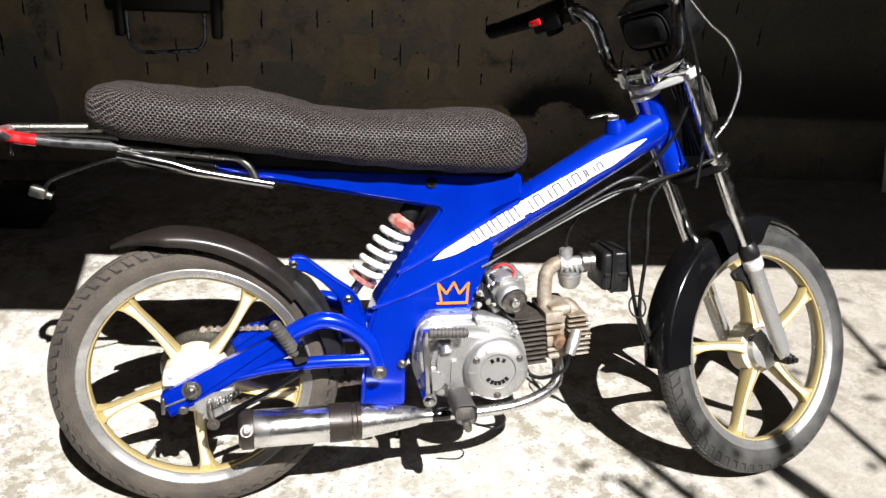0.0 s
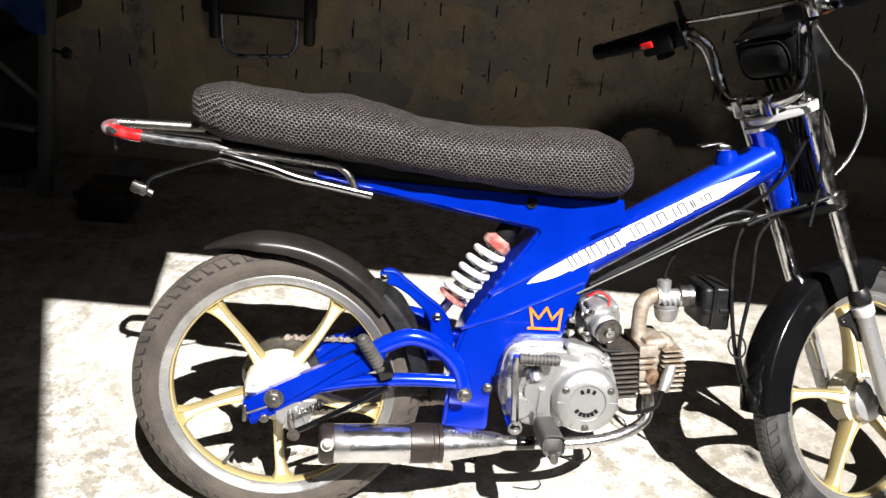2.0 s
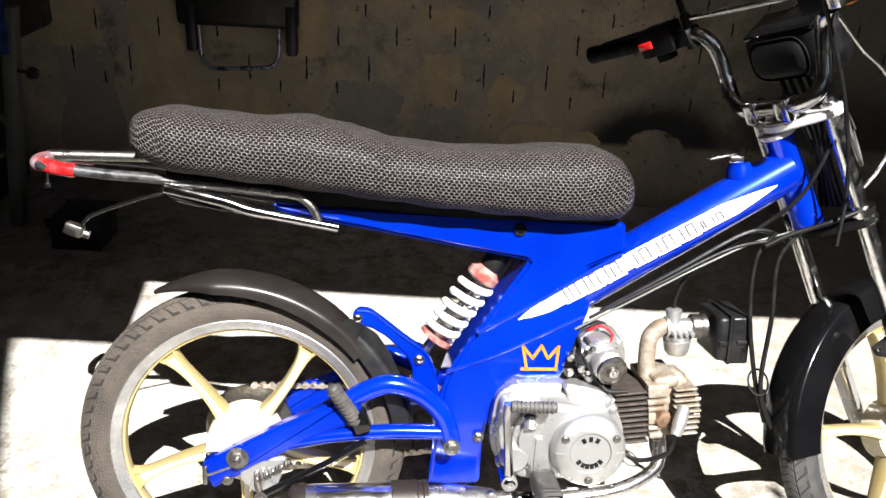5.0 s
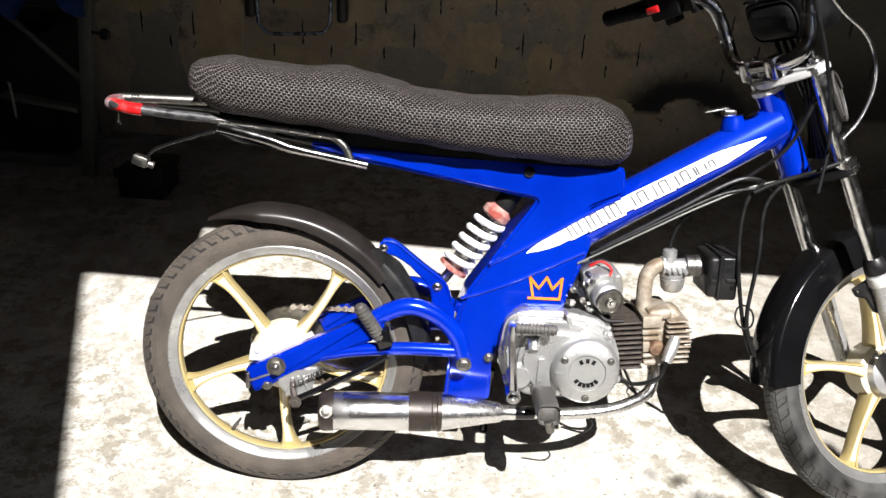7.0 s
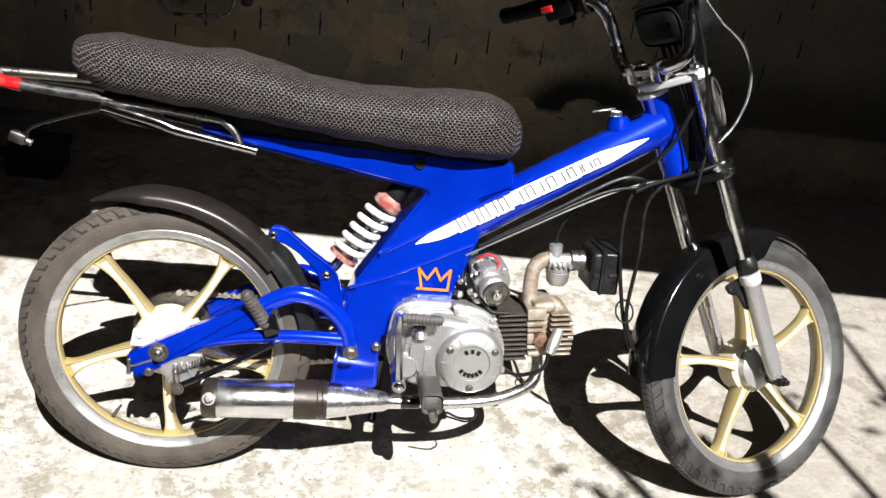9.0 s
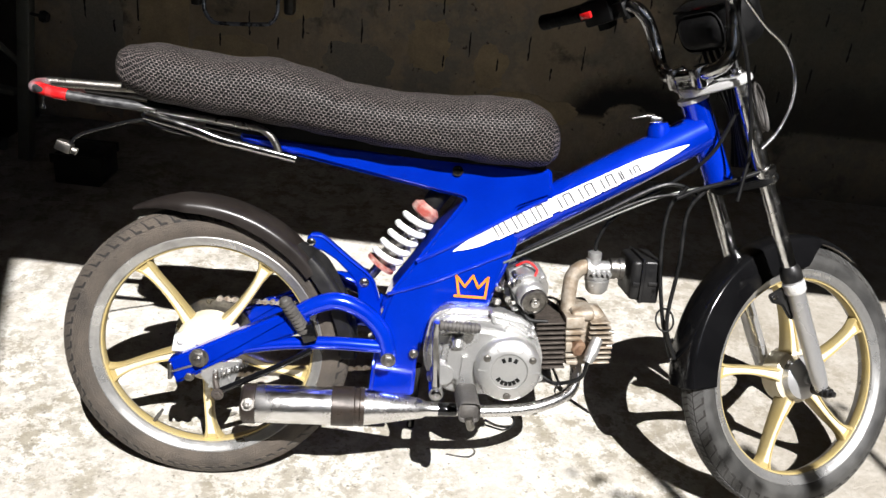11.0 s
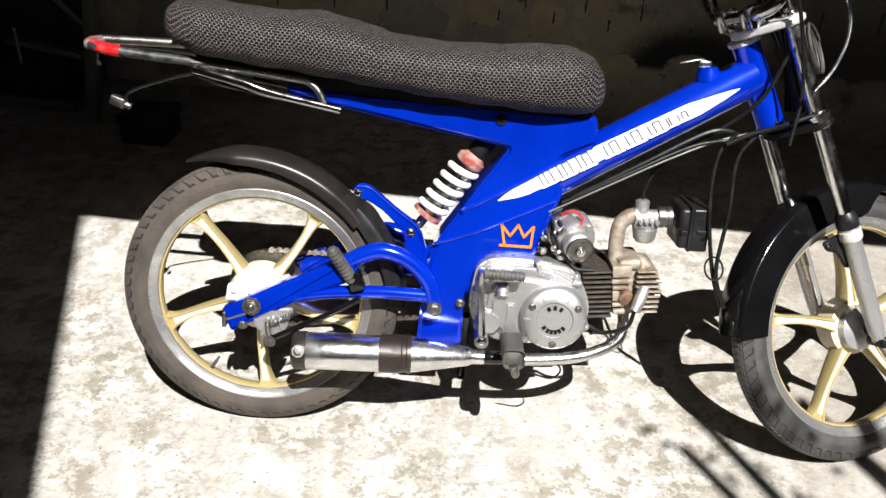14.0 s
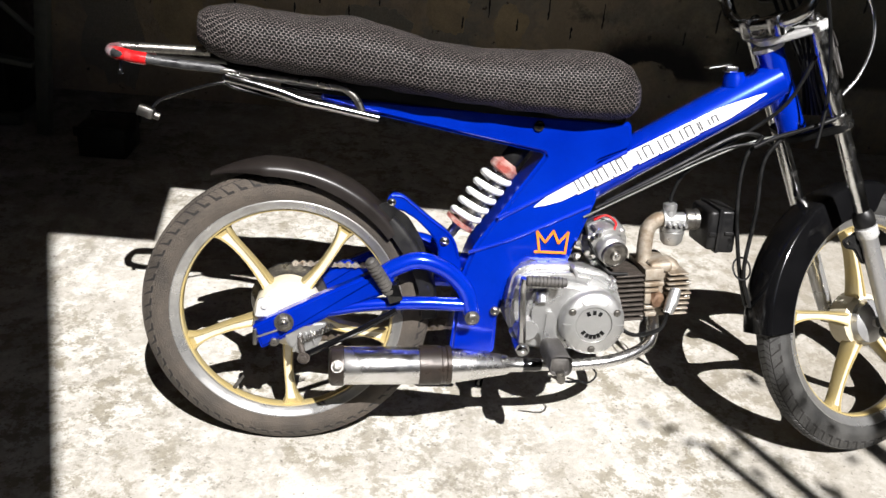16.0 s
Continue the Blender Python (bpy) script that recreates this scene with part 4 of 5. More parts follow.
def footpegs():
    peg = [(0.0105, 0)]
    for k in range(9):
        peg += [(0.0132, 0.006 + k * 0.0085), (0.0132, 0.0105 + k * 0.0085), (0.0106, 0.0112 + k * 0.0085), (0.0106, 0.0138 + k * 0.0085)]
    part("passenger_peg", rod((0.199, -0.090, 0.366), (0.146, -0.112, 0.455), peg + [(0.0100, 0.084), (0.006, 0.087)], 18), PEGRUB, bike, "ribbed rubber passenger footpeg")
    part("peg_bracket", moved(box(-0.014, 0.014, -0.014, 0.014, -0.018, 0.018, 0.003), Matrix.Translation((0.204, -0.088, 0.368)) @ pose(0, 0, 0, 0, -20, 0)), BLACK, bike)
    ped = [box(0.497, 0.531, -0.212, -0.125, 0.258, 0.288, 0.011, 3)]
    for k in range(8):
        ped.append(box(0.4935, 0.5345, -0.211 + k * 0.0108, -0.2055 + k * 0.0108, 0.2545, 0.2925, 0.011, 3))
    part("rider_peg", ped[0], PEGRUB, bike, "ribbed rubber rider footpeg")
    several("peg_rib", ped[1:], PEGRUB, bike)
    part("peg_bar", join(tube([(0.520, -0.13, 0.252), (0.520, 0.14, 0.252)], 0.009, 12, False), tube([(0.514, -0.212, 0.262), (0.520, -0.205, 0.240), (0.522, -0.16, 0.235), (0.520, -0.13, 0.250)], 0.008, 10)), STEEL, bike)
    part("side_stand", join(tube([(0.430, 0.09, 0.235), (0.430, 0.155, 0.10), (0.425, 0.195, -0.035)], 0.009, 12), moved(box(-0.03, 0.03, -0.012, 0.012, -0.004, 0.004, 0.002), Matrix.Translation((0.424, 0.198, -0.038)) @ pose(0, 0, 0, 12))), BLACK, bike, "black side stand on the floor")
    part("brake_rod", tube([(0.035, -0.10, 0.238), (0.15, -0.095, 0.295), (0.212, -0.088, 0.330)], 0.0065, 10, False), BLACK, bike)
    part("brake_arm", join(tube([(0.035, -0.098, 0.238), (0.028, -0.085, 0.262), (0.03, -0.07, 0.285)], 0.006, 8), bolt(0.036, -0.106, 0.236, 0.009, 0.008)), IRON, bike)
    part("brake_plate", join(prism(rounded([(-0.012, 0.292), (0.004, 0.252), (0.026, 0.230), (0.050, 0.230), (0.066, 0.256), (0.080, 0.300)], 0.008), -0.082, -0.070, 0.004, 2),
                             *[moved(box(-0.0025, 0.0025, -0.086, -0.080, -0.020, 0.020, 0.0015), Matrix.Translation((0.022 + 0.016 * k, 0, 0.258 + 0.002 * k)) @ pose(0, 0, 0, 0, 20 - 18 * k)) for k in range(3)]), ALLOY, bike, "cast alloy brake plate")
    part("axle_plate", join(prism(rounded([(-0.060, 0.304), (-0.054, 0.340), (-0.030, 0.346), (-0.012, 0.330), (-0.016, 0.304)], 0.005), -0.069, -0.058, 0.002, 2), bolt(-0.042, -0.069, 0.328, 0.006, 0.005)), BRIGHT, bike, "bright axle plate")
    pts = []
    for i in range(181):
        u = i / 180
        ang = u * 2 * math.pi * 12
        pts.append((0.028 + 0.062 * u, -0.088 + 0.006 * math.cos(ang), 0.262 + 0.034 * u + 0.006 * math.sin(ang)))
    part("brake_spring", tube(pts, 0.0012, 6, False), STEEL, bike)


footpegs()


def exhaust():
    a, b = Vector((0.088, -0.118, 0.226)), Vector((0.475, -0.108, 0.2275))
    part("silencer", rod(a, b, [(0.036, 0.022), (0.037, 0.024), (0.037, 0.170), (0.036, 0.172)], 40), POLISHED, bike, "polished aluminium silencer")
    several("silencer_band", (rod(a, b, [(0.030, -0.004), (0.036, 0.0), (0.0385, 0.003), (0.0385, 0.024), (0.036, 0.026)], 40), rod(a, b, [(0.036, 0.168), (0.0385, 0.170), (0.0385, 0.212), (0.0365, 0.214), (0.0365, 0.222), (0.0385, 0.224), (0.0375, 0.232)], 40)), BROWNSTEEL, bike, "dark steel silencer bands")
    part("silencer_cone", rod(a, b, [(0.0365, 0.230), (0.034, 0.245), (0.019, 0.345), (0.0145, 0.352), (0.0145, 0.376), (0.012, 0.378)], 36), POLISHED, bike, "polished exhaust cone")
    part("exhaust_sleeve", rod(a, b, [(0.0125, 0.376), (0.0135, 0.378), (0.0135, 0.412), (0.012, 0.414)], 24), BLACK, bike)
    part("exhaust_pipe", tube([(0.495, -0.107, 0.2275), (0.560, -0.105, 0.226), (0.640, -0.100, 0.233), (0.695, -0.085, 0.244), (0.734, -0.065, 0.260), (0.747, -0.042, 0.286), (0.748, -0.02, 0.312)], 0.0120, 16), POLISHED, bike, "chrome exhaust pipe with heat stains")
    part("silencer_bolt", moved(bolt(0, 0, 0, 0.009, 0.006), Matrix.Translation((0.101, -0.1530, 0.240)) @ pose(0, 0, 0, -22)), STEEL, bike)
    part("brake_cable_loop", tube([(0.555, -0.12, 0.205), (0.60, -0.11, 0.19), (0.62, -0.10, 0.205), (0.60, -0.09, 0.225)], 0.002, 8), HOSE, bike)


exhaust()


# -- engine --
engine = new("engine")
engine.parent = bike
engine["label"] = "silver horizontal single-cylinder engine"


def engine_parts():
    case = [(0.428, 0.330), (0.438, 0.285), (0.478, 0.250), (0.552, 0.248), (0.610, 0.245), (0.664, 0.275), (0.672, 0.330), (0.655, 0.375), (0.632, 0.408), (0.560, 0.424), (0.470, 0.424), (0.440, 0.405)]
    part("crankcase", prism(rounded(case, 0.02, 4), -0.072, 0.085, 0.008, 3), ALLOY, engine, "silver cast crankcase")
    part("side_cover", join(prism(rounded([(0.434, 0.330), (0.444, 0.290), (0.480, 0.255), (0.552, 0.253), (0.612, 0.250), (0.660, 0.280), (0.667, 0.330), (0.640, 0.380), (0.600, 0.405), (0.545, 0.414), (0.475, 0.414), (0.446, 0.398)], 0.02, 4), -0.088, -0.070, 0.004, 2),
                            prism(rounded([(0.462, 0.345), (0.470, 0.300), (0.500, 0.272), (0.600, 0.268), (0.645, 0.300), (0.640, 0.350), (0.605, 0.385), (0.548, 0.400), (0.490, 0.398)], 0.022, 5), -0.106, -0.085, 0.010, 4)), ALLOY, engine, "silver engine side cover")
    part("shaft_boss", join(rod((0.470, -0.07, 0.300), (0.470, -0.12, 0.300), [(0.026, 0), (0.026, 0.030), (0.020, 0.038)], 24), prism(rounded([(0.500, 0.345), (0.518, 0.345), (0.515, 0.275), (0.497, 0.275)], 0.006), -0.111, -0.10, 0.004)), ALLOY, engine)
    edge_bolts = ((0.448, 0.285), (0.452, 0.395), (0.640, 0.385), (0.662, 0.295))
    several("cover_lug", [rod((x, -0.070, z), (x, -0.12, z), [(0.0085, 0), (0.0085, 0.018), (0.0068, 0.020)], 16) for x, z in edge_bolts], ALLOY, engine)
    part("clutch_cover", join(lathe([(0, -0.128), (0.0345, -0.128), (0.035, -0.1265), (0.0365, -0.1265), (0.037, -0.1300), (0.056, -0.1285), (0.0635, -0.122), (0.066, -0.114), (0.066, -0.09), (0, -0.09)], 56, (0.594, 0, 0.322))), ALLOY, engine, "round silver clutch cover")
    marks = []
    for k in range(6):
        a = radians(90 + 60 * k)
        marks.append(moved(box(0.040, 0.060, -0.1295, -0.1262, -0.0012, 0.0012, 0), Matrix.Translation((0.594, 0, 0.322)) @ Matrix.Rotation(-a + radians(30), 4, "Y")))
    several("cover_rib", marks, ALLOY, engine)
    letters = []
    for a in [118, 90, 62] + [222, 244, 262, 280, 298, 318]:
        letters.append(moved(box(0.0205, 0.0295, -0.1290, -0.1278, -0.0034, 0.0034, 0), Matrix.Translation((0.594, 0, 0.322)) @ Matrix.Rotation(-radians(a), 4, "Y")))
    several("cover_mark", letters, HOSE, engine, "")
    several("cover_bolt", ([bolt(0.594 + 0.051 * math.cos(radians(a)), -0.1285, 0.322 + 0.051 * math.sin(radians(a)), 0.0055, 0.004) for a in (30, 150, 270)]), STEEL, engine)
    several("case_bolt", ([bolt(x, -0.0900, z, 0.0042, 0.005) for x, z in edge_bolts]), ALLOY, engine)
    several("case_rib", [moved(box(-0.004, 0.004, -0.090, -0.060, -0.012, 0.012, 0.003), Matrix.Translation((x, 0, z)) @ pose(0, 0, 0, 0, a)) for x, z, a in ((0.560, 0.414, -20), (0.636, 0.392, 25))], ALLOY, engine)
    part("filler_boss", join(box(0.470, 0.512, -0.112, -0.08, 0.388, 0.404, 0.004), rod((0.492, -0.105, 0.378), (0.492, -0.115, 0.360), [(0.013, 0), (0.010, 0.02)], 18)), ALLOY, engine)
    # cylinder and head: stacked fins round a core, tipped up towards the front
    tip = Matrix.Translation((0.66, 0, 0.352)) @ pose(0, 0, 0, 0, -5) @ Matrix.Translation((-0.66, 0, -0.352))
    part("cylinder", moved(box(0.655, 0.714, -0.046, 0.050, 0.306, 0.396, 0.006), tip), IRON, engine, "dark cylinder barrel")
    for k in range(10):
        z = 0.303 + k * 0.0104
        part("barrel_fin", moved(box(0.666 - 0.0012 * k, 0.7135, -0.062, 0.060, z, z + 0.0042, 0.0012, 1), tip), IRON, engine)
    part("cylinder_head", join(*[moved(b, tip) for b in (prism(rounded([(0.718, 0.305), (0.765, 0.300), (0.800, 0.325), (0.806, 0.365), (0.785, 0.405), (0.722, 0.414)], 0.012), -0.042, 0.050, 0.005, 3),
                                  box(0.715, 0.732, -0.048, 0.055, 0.306, 0.410, 0.004, 2), box(0.728, 0.775, -0.052, 0.045, 0.398, 0.420, 0.008, 3))]), DIRTY, engine, "oil-stained cylinder head")
    several("head_block", [moved(box(x0, x1, -0.064, 0.050, z0, z1, 0.0025, 2), tip) for x0, x1, z0, z1 in ((0.714, 0.752, 0.388, 0.412), (0.713, 0.754, 0.374, 0.384), (0.714, 0.744, 0.362, 0.370), (0.714, 0.738, 0.326, 0.334), (0.716, 0.740, 0.310, 0.320), (0.714, 0.728, 0.338, 0.360))], DIRTY, engine)
    for k in range(9):
        z = 0.310 + k * 0.0106
        part("head_fin", moved(box(0.757 + 0.001 * k, 0.812 - 0.0018 * abs(k - 4), -0.062, 0.060, z, z + 0.0036, 0.0012, 1), tip), DIRTY, engine)
    part("valve_cap", rod((0.770, -0.01, 0.402), (0.786, -0.01, 0.440), [(0.027, 0), (0.027, 0.010), (0.022, 0.020), (0.012, 0.026)], 8), DIRTY, engine)
    several("head_bolt", [rod((0.800, y, z), (0.827, y, z + 0.002), [(0.0065, 0), (0.0065, 0.006), (0.0045, 0.007), (0.0045, 0.011)], 8) for y, z in ((-0.050, 0.356), (-0.050, 0.386), (0.03, 0.388), (-0.045, 0.330))], STEEL, engine)
    part("spark_plug_cap", tube([(0.776, -0.066, 0.376), (0.765, -0.080, 0.354), (0.756, -0.088, 0.334)], [0.011, 0.0125, 0.010], 14), ALLOY, engine, "metal spark plug cap")
    part("plug_lead", tube([(0.756, -0.088, 0.334), (0.744, -0.090, 0.300), (0.700, -0.075, 0.280), (0.668, -0.06, 0.290)], 0.0042, 8), HOSE, engine)
    part("rust_plate", rod((0.738, -0.050, 0.352), (0.748, -0.075, 0.349), [(0.017, 0), (0.017, 0.014), (0.012, 0.018)], 6), RUSTY, engine, "rusty brown plug boss")
    # starter motor
    sa, sb = Vector((0.620, 0.030, 0.474)), Vector((0.640, -0.066, 0.447))
    part("starter_motor", join(rod(sa, sb, [(0.034, 0), (0.043, 0.006), (0.043, 0.058), (0.0425, 0.066), (0.040, 0.071), (0.030, 0.073)], 32), rod(sa, sb, [(0.029, 0.072), (0.031, 0.074), (0.031, 0.088), (0.028, 0.094), (0.020, 0.099)], 32), *[rod(sa + q, sb + q, [(0.009, 0.03), (0.009, 0.076), (0.006, 0.080)], 12) for q in [Vector((0.040 * math.cos(b), 0, 0.040 * math.sin(b))) for b in (1.0, 2.6, 4.0)]]), ALLOY, engine, "shiny round starter motor")
    part("starter_cap", rod(sb + (sb - sa).normalized() * -0.004, sb + (sb - sa), [(0.027, 0), (0.0275, 0.008), (0.024, 0.0095), (0.023, 0.007), (0.011, 0.0075), (0.010, 0.012), (0.005, 0.013)], 28), STEEL, engine, "dark round end cap")
    part("starter_nut", rod(sb + (sb - sa).normalized() * 0.006, sb + (sb - sa), [(0.009, 0), (0.009, 0.004), (0.005, 0.005), (0.005, 0.009)], 12), CHROME, engine)
    part("starter_clamp", rod(sa, sb, [(0.0425, 0.024), (0.0455, 0.025), (0.0455, 0.036), (0.0425, 0.037)], 32), ALLOY, engine)
    several("starter_screw", [rod(sa + Vector((0.028 * math.cos(a), -0.055, 0.028 * math.sin(a))), sb + Vector((0.028 * math.cos(a), -0.01, 0.028 * math.sin(a))), [(0.005, 0), (0.005, 0.018), (0.003, 0.02)], 8) for a in (0.9, 2.4, 4.4)], STEEL, engine)
    several("wire", ([tube([(0.585, -0.02, 0.500 - 0.01 * k), (0.600 + 0.01 * k, -0.05, 0.450 - 0.012 * k), (0.635, -0.055 - 0.004 * k, 0.408), (0.665 + 0.004 * k, -0.06, 0.405)], 0.0035, 8) for k in range(3)]), HOSE, engine)
    part("red_wire", tube([(0.605, -0.02, 0.505), (0.625, -0.03, 0.517), (0.643, -0.04, 0.506), (0.640, -0.045, 0.492)], 0.0026, 8), RED, engine)
    clutter = []
    rnd = random.Random(4)
    for k in range(9):
        x, z = 0.566 + rnd.random() * 0.035, 0.425 + rnd.random() * 0.06
        clutter.append(rod((x, -0.03, z), (x + rnd.uniform(-0.02, 0.02), -0.06, z + 0.01), [(0.007, 0), (0.007, 0.016), (0.004, 0.018), (0.004, 0.030)], 6))
    several("fitting", clutter, STEEL, engine)
    # kick starter
    part("kick_lever", join(tube([(0.456, -0.128, 0.272), (0.452, -0.132, 0.330), (0.447, -0.135, 0.390), (0.449, -0.137, 0.418)], [0.0085, 0.0075, 0.0065, 0.0085], 12), bolt(0.456, -0.132, 0.272, 0.010, 0.010), rod((0.456, -0.09, 0.272), (0.456, -0.14, 0.272), [(0.014, 0), (0.014, 0.048)], 18)), DARKCHROME, engine, "bright kick-start lever")
    peg = [(0.009, 0)]
    for k in range(10):
        peg += [(0.0105, 0.002 + k * 0.0072), (0.0105, 0.0060 + k * 0.0072), (0.0085, 0.0066 + k * 0.0072), (0.0085, 0.0088 + k * 0.0072)]
    part("kick_pedal", rod((0.452, -0.140, 0.414), (0.527, -0.142, 0.412), peg + [(0.009, 0.076), (0.004, 0.078)], 16), PEGRUB, engine, "ribbed rubber kick pedal")
    # intake, carburettor, air filter
    part("intake_manifold", tube([(0.722, -0.005, 0.415), (0.722, -0.003, 0.455), (0.726, -0.0, 0.485), (0.742, 0.0, 0.503), (0.758, 0, 0.506)], 0.0155, 16), DIRTY, engine, "dull alloy intake elbow")
    part("carburettor", join(rod((0.752, 0, 0.504), (0.812, 0, 0.506), [(0.020, 0), (0.020, 0.005), (0.0155, 0.006), (0.0155, 0.05), (0.018, 0.055)], 20), rod((0.768, 0, 0.495), (0.766, 0, 0.545), [(0.015, 0), (0.013, 0.03), (0.014, 0.031), (0.014, 0.043), (0.008, 0.046)], 20),
                              rod((0.776, 0, 0.495), (0.778, 0, 0.45), [(0.022, 0.002), (0.0265, 0.004), (0.0265, 0.009), (0.0235, 0.011), (0.0235, 0.013), (0.0255, 0.014), (0.0245, 0.018), (0.0225, 0.034), (0.016, 0.042)], 24), *[rod((0.762 + 0.011 * k, -0.012, 0.500), (0.762 + 0.011 * k, -0.032, 0.497), [(0.005, 0), (0.005, 0.012), (0.003, 0.018)], 10) for k in range(4)]), ALLOY, engine, "small alloy carburettor")
    part("filter_clamp", rod((0.798, 0, 0.506), (0.828, 0, 0.507), [(0.019, 0), (0.022, 0.002), (0.022, 0.012), (0.0205, 0.013), (0.0205, 0.018), (0.022, 0.019), (0.022, 0.028)], 24), STEEL, engine)
    fb = [box(0.834, 0.858, -0.045, 0.055, 0.454, 0.536, 0.008, 3), box(0.856, 0.893, -0.048, 0.058, 0.450, 0.538, 0.006, 3), box(0.853, 0.859, -0.049, 0.059, 0.450, 0.541, 0.001, 1), box(0.868, 0.891, -0.051, -0.046, 0.488, 0.495, 0.001), box(0.838, 0.852, -0.048, -0.043, 0.484, 0.492, 0.001)]
    part("air_filter_box", join(*fb), PLASTIC, engine, "black plastic air filter box")
    several("filter_slot", ([lathe([(0, -0.0495), (0.0045, -0.0495), (0.0045, -0.046), (0, -0.046)], 14, (0.882, 0, z)) for z in (0.478, 0.464)]), HOSE, engine)
    part("throttle_cable", tube([(0.766, 0, 0.540), (0.768, 0, 0.562), (0.785, -0.002, 0.600), (0.83, -0.01, 0.645), (0.90, -0.03, 0.70), (0.955, -0.05, 0.76), (0.985, -0.07, 0.85)], 0.0038, 10), HOSE, engine)


engine_parts()
part("brake_rod_cable", tube([(0.575, -0.045, 0.516), (0.68, -0.045, 0.572), (0.80, -0.042, 0.634), (0.90, -0.035, 0.676), (1.00, -0.05, 0.705)], 0.0022, 8), DARKMET, bike, "bright thin cable under the backbone")
several("frame_wire", (tube([(0.60, -0.040, 0.535), (0.72, -0.045, 0.600), (0.84, -0.04, 0.660), (0.93, -0.04, 0.68), (1.02, -0.05, 0.715)], 0.003, 8),
                         tube([(0.62, -0.035, 0.545), (0.75, -0.04, 0.622), (0.86, -0.035, 0.684), (0.91, -0.03, 0.690), (0.95, -0.02, 0.670)], 0.0045, 8)), HOSE, bike, "loose dark cable under the backbone")


# -- fork and bars --
def fork():
    def F(x, y, z):
        return FORK @ Vector((x, y, z))
    def leg(z):
        return 0.044 + 0.024 * z
    for s in (-1, 1):
        y = 0.082 * s

        def span(z0, z1):
            return F(leg(z0), y, z0), F(leg(z1), y, z1)
        part("fork_tube", rod(*span(0.203, -0.25), [(0.0150, 0), (0.0150, 0.453)], 24), CHROME, bike, "chrome fork tube")
        part("fork_slider", rod(*span(-0.225, -0.50), [(0.0185, 0), (0.0205, 0.004), (0.0205, 0.02), (0.018, 0.026), (0.0175, 0.20), (0.0165, 0.235), (0.012, 0.262)], 28), SILVER, bike, "silver lower fork leg")
        part("slider_collar", rod(*span(-0.232, -0.50), [(0.0200, 0), (0.0222, 0.002), (0.0222, 0.020), (0.0195, 0.024)], 28), BRIGHT, bike, "bright collar of the fork leg")
        part("dust_seal", rod(*span(-0.195, -0.50), [(0.0145, 0), (0.0195, 0.008), (0.0215, 0.02), (0.0215, 0.032), (0.019, 0.036)], 24), PLASTIC, bike)
        part("fork_end", join(rod(F(leg(-0.485), y * 1.0, -0.485), F(leg(-0.485), y * 1.35, -0.485), [(0.013, -0.02), (0.013, 0.012), (0.010, 0.013), (0.010, 0.022), (0.006, 0.023), (0.006, 0.032)], 12)), PLASTIC, bike)
    tri = [(0.062, -0.108), (0.069, -0.082), (0.058, -0.058), (0.018, -0.030), (0.020, 0.030), (0.058, 0.058), (0.069, 0.082), (0.062, 0.108), (0.040, 0.108), (0.022, 0.085), (-0.008, 0.026), (-0.026, -0.004), (-0.024, -0.030), (0.010, -0.085), (0.030, -0.108)]
    for nm, z0, z1, mat in (("top_yoke", 0.184, 0.199, BRIGHT), ("bottom_yoke", -0.020, -0.004, MATTBLK)):
        bm = prism(rounded(tri, 0.01), 0, z1 - z0, 0.003)
        part(nm, moved(bm, FORK @ Matrix.Translation((0, 0, z0)) @ pose(0, 0, 0, 90) @ Matrix.Diagonal((1, 1, -1 if z0 > 0 else -0.94, 1))), mat, bike)
    part("steering_nut", rod(F(0, 0, 0.199), F(0, 0, 0.26), [(0.020, 0), (0.020, 0.006), (0.014, 0.007), (0.014, 0.018), (0.010, 0.022)], 6), CHROME, bike)
    several("fork_cap", ([rod(F(0.049, s * 0.082, 0.199), F(0.050, s * 0.082, 0.26), [(0.014, 0), (0.014, 0.006), (0.010, 0.007), (0.010, 0.014)], 12) for s in (-1, 1)]), CHROME, bike)
    part("fork_ring", rod(F(leg(0.012), -0.082, 0.012), F(leg(-0.03), -0.082, -0.03), [(0.020, 0), (0.0235, 0.002), (0.0235, 0.010), (0.020, 0.012), (0.020, 0.030), (0.018, 0.032)], 24), CHROME, bike)
    part("yoke_bolt", join(rod(F(0.06, -0.085, -0.012), F(0.02, -0.13, -0.012), [(0.008, 0.005), (0.008, 0.02), (0.006, 0.024)], 8)), CHROME, bike)
    several("bar_clamp", ([moved(box(-0.017, 0.017, -0.016, 0.016, 0.0, 0.042, 0.006, 2), FORK @ Matrix.Translation((-0.002, s * 0.036 - 0.008, 0.198))) for s in (-1, 1)]), DARKCHROME, bike, "chrome handlebar clamp")
    for s in (-1, 1):
        pts = {1: [(-0.004, -0.01, 0.223), (-0.002, 0.052, 0.224), (0.018, 0.093, 0.240), (0.029, 0.106, 0.274), (0.033, 0.110, 0.315), (0.029, 0.113, 0.348), (0.018, 0.132, 0.372), (0.004, 0.20, 0.380)],
               -1: [(-0.004, -0.01, 0.223), (-0.002, -0.060, 0.224), (0.014, -0.092, 0.231), (0.034, -0.103, 0.252), (0.048, -0.105, 0.288), (0.058, -0.109, 0.325), (0.058, -0.124, 0.352), (0.044, -0.160, 0.372), (0.020, -0.232, 0.382)]}[s]
        part("handlebar", moved(tube(pts, 0.0138, 16), FORK), DARKCHROME, bike, "high chrome handlebar")
        part("bar_joint", moved(rod(pts[3 if s > 0 else 4], pts[4 if s > 0 else 5], [(0.0144, 0), (0.0144, 0.006)], 18), FORK), CHROME, bike)
        grip = [(0.0150, 0)]
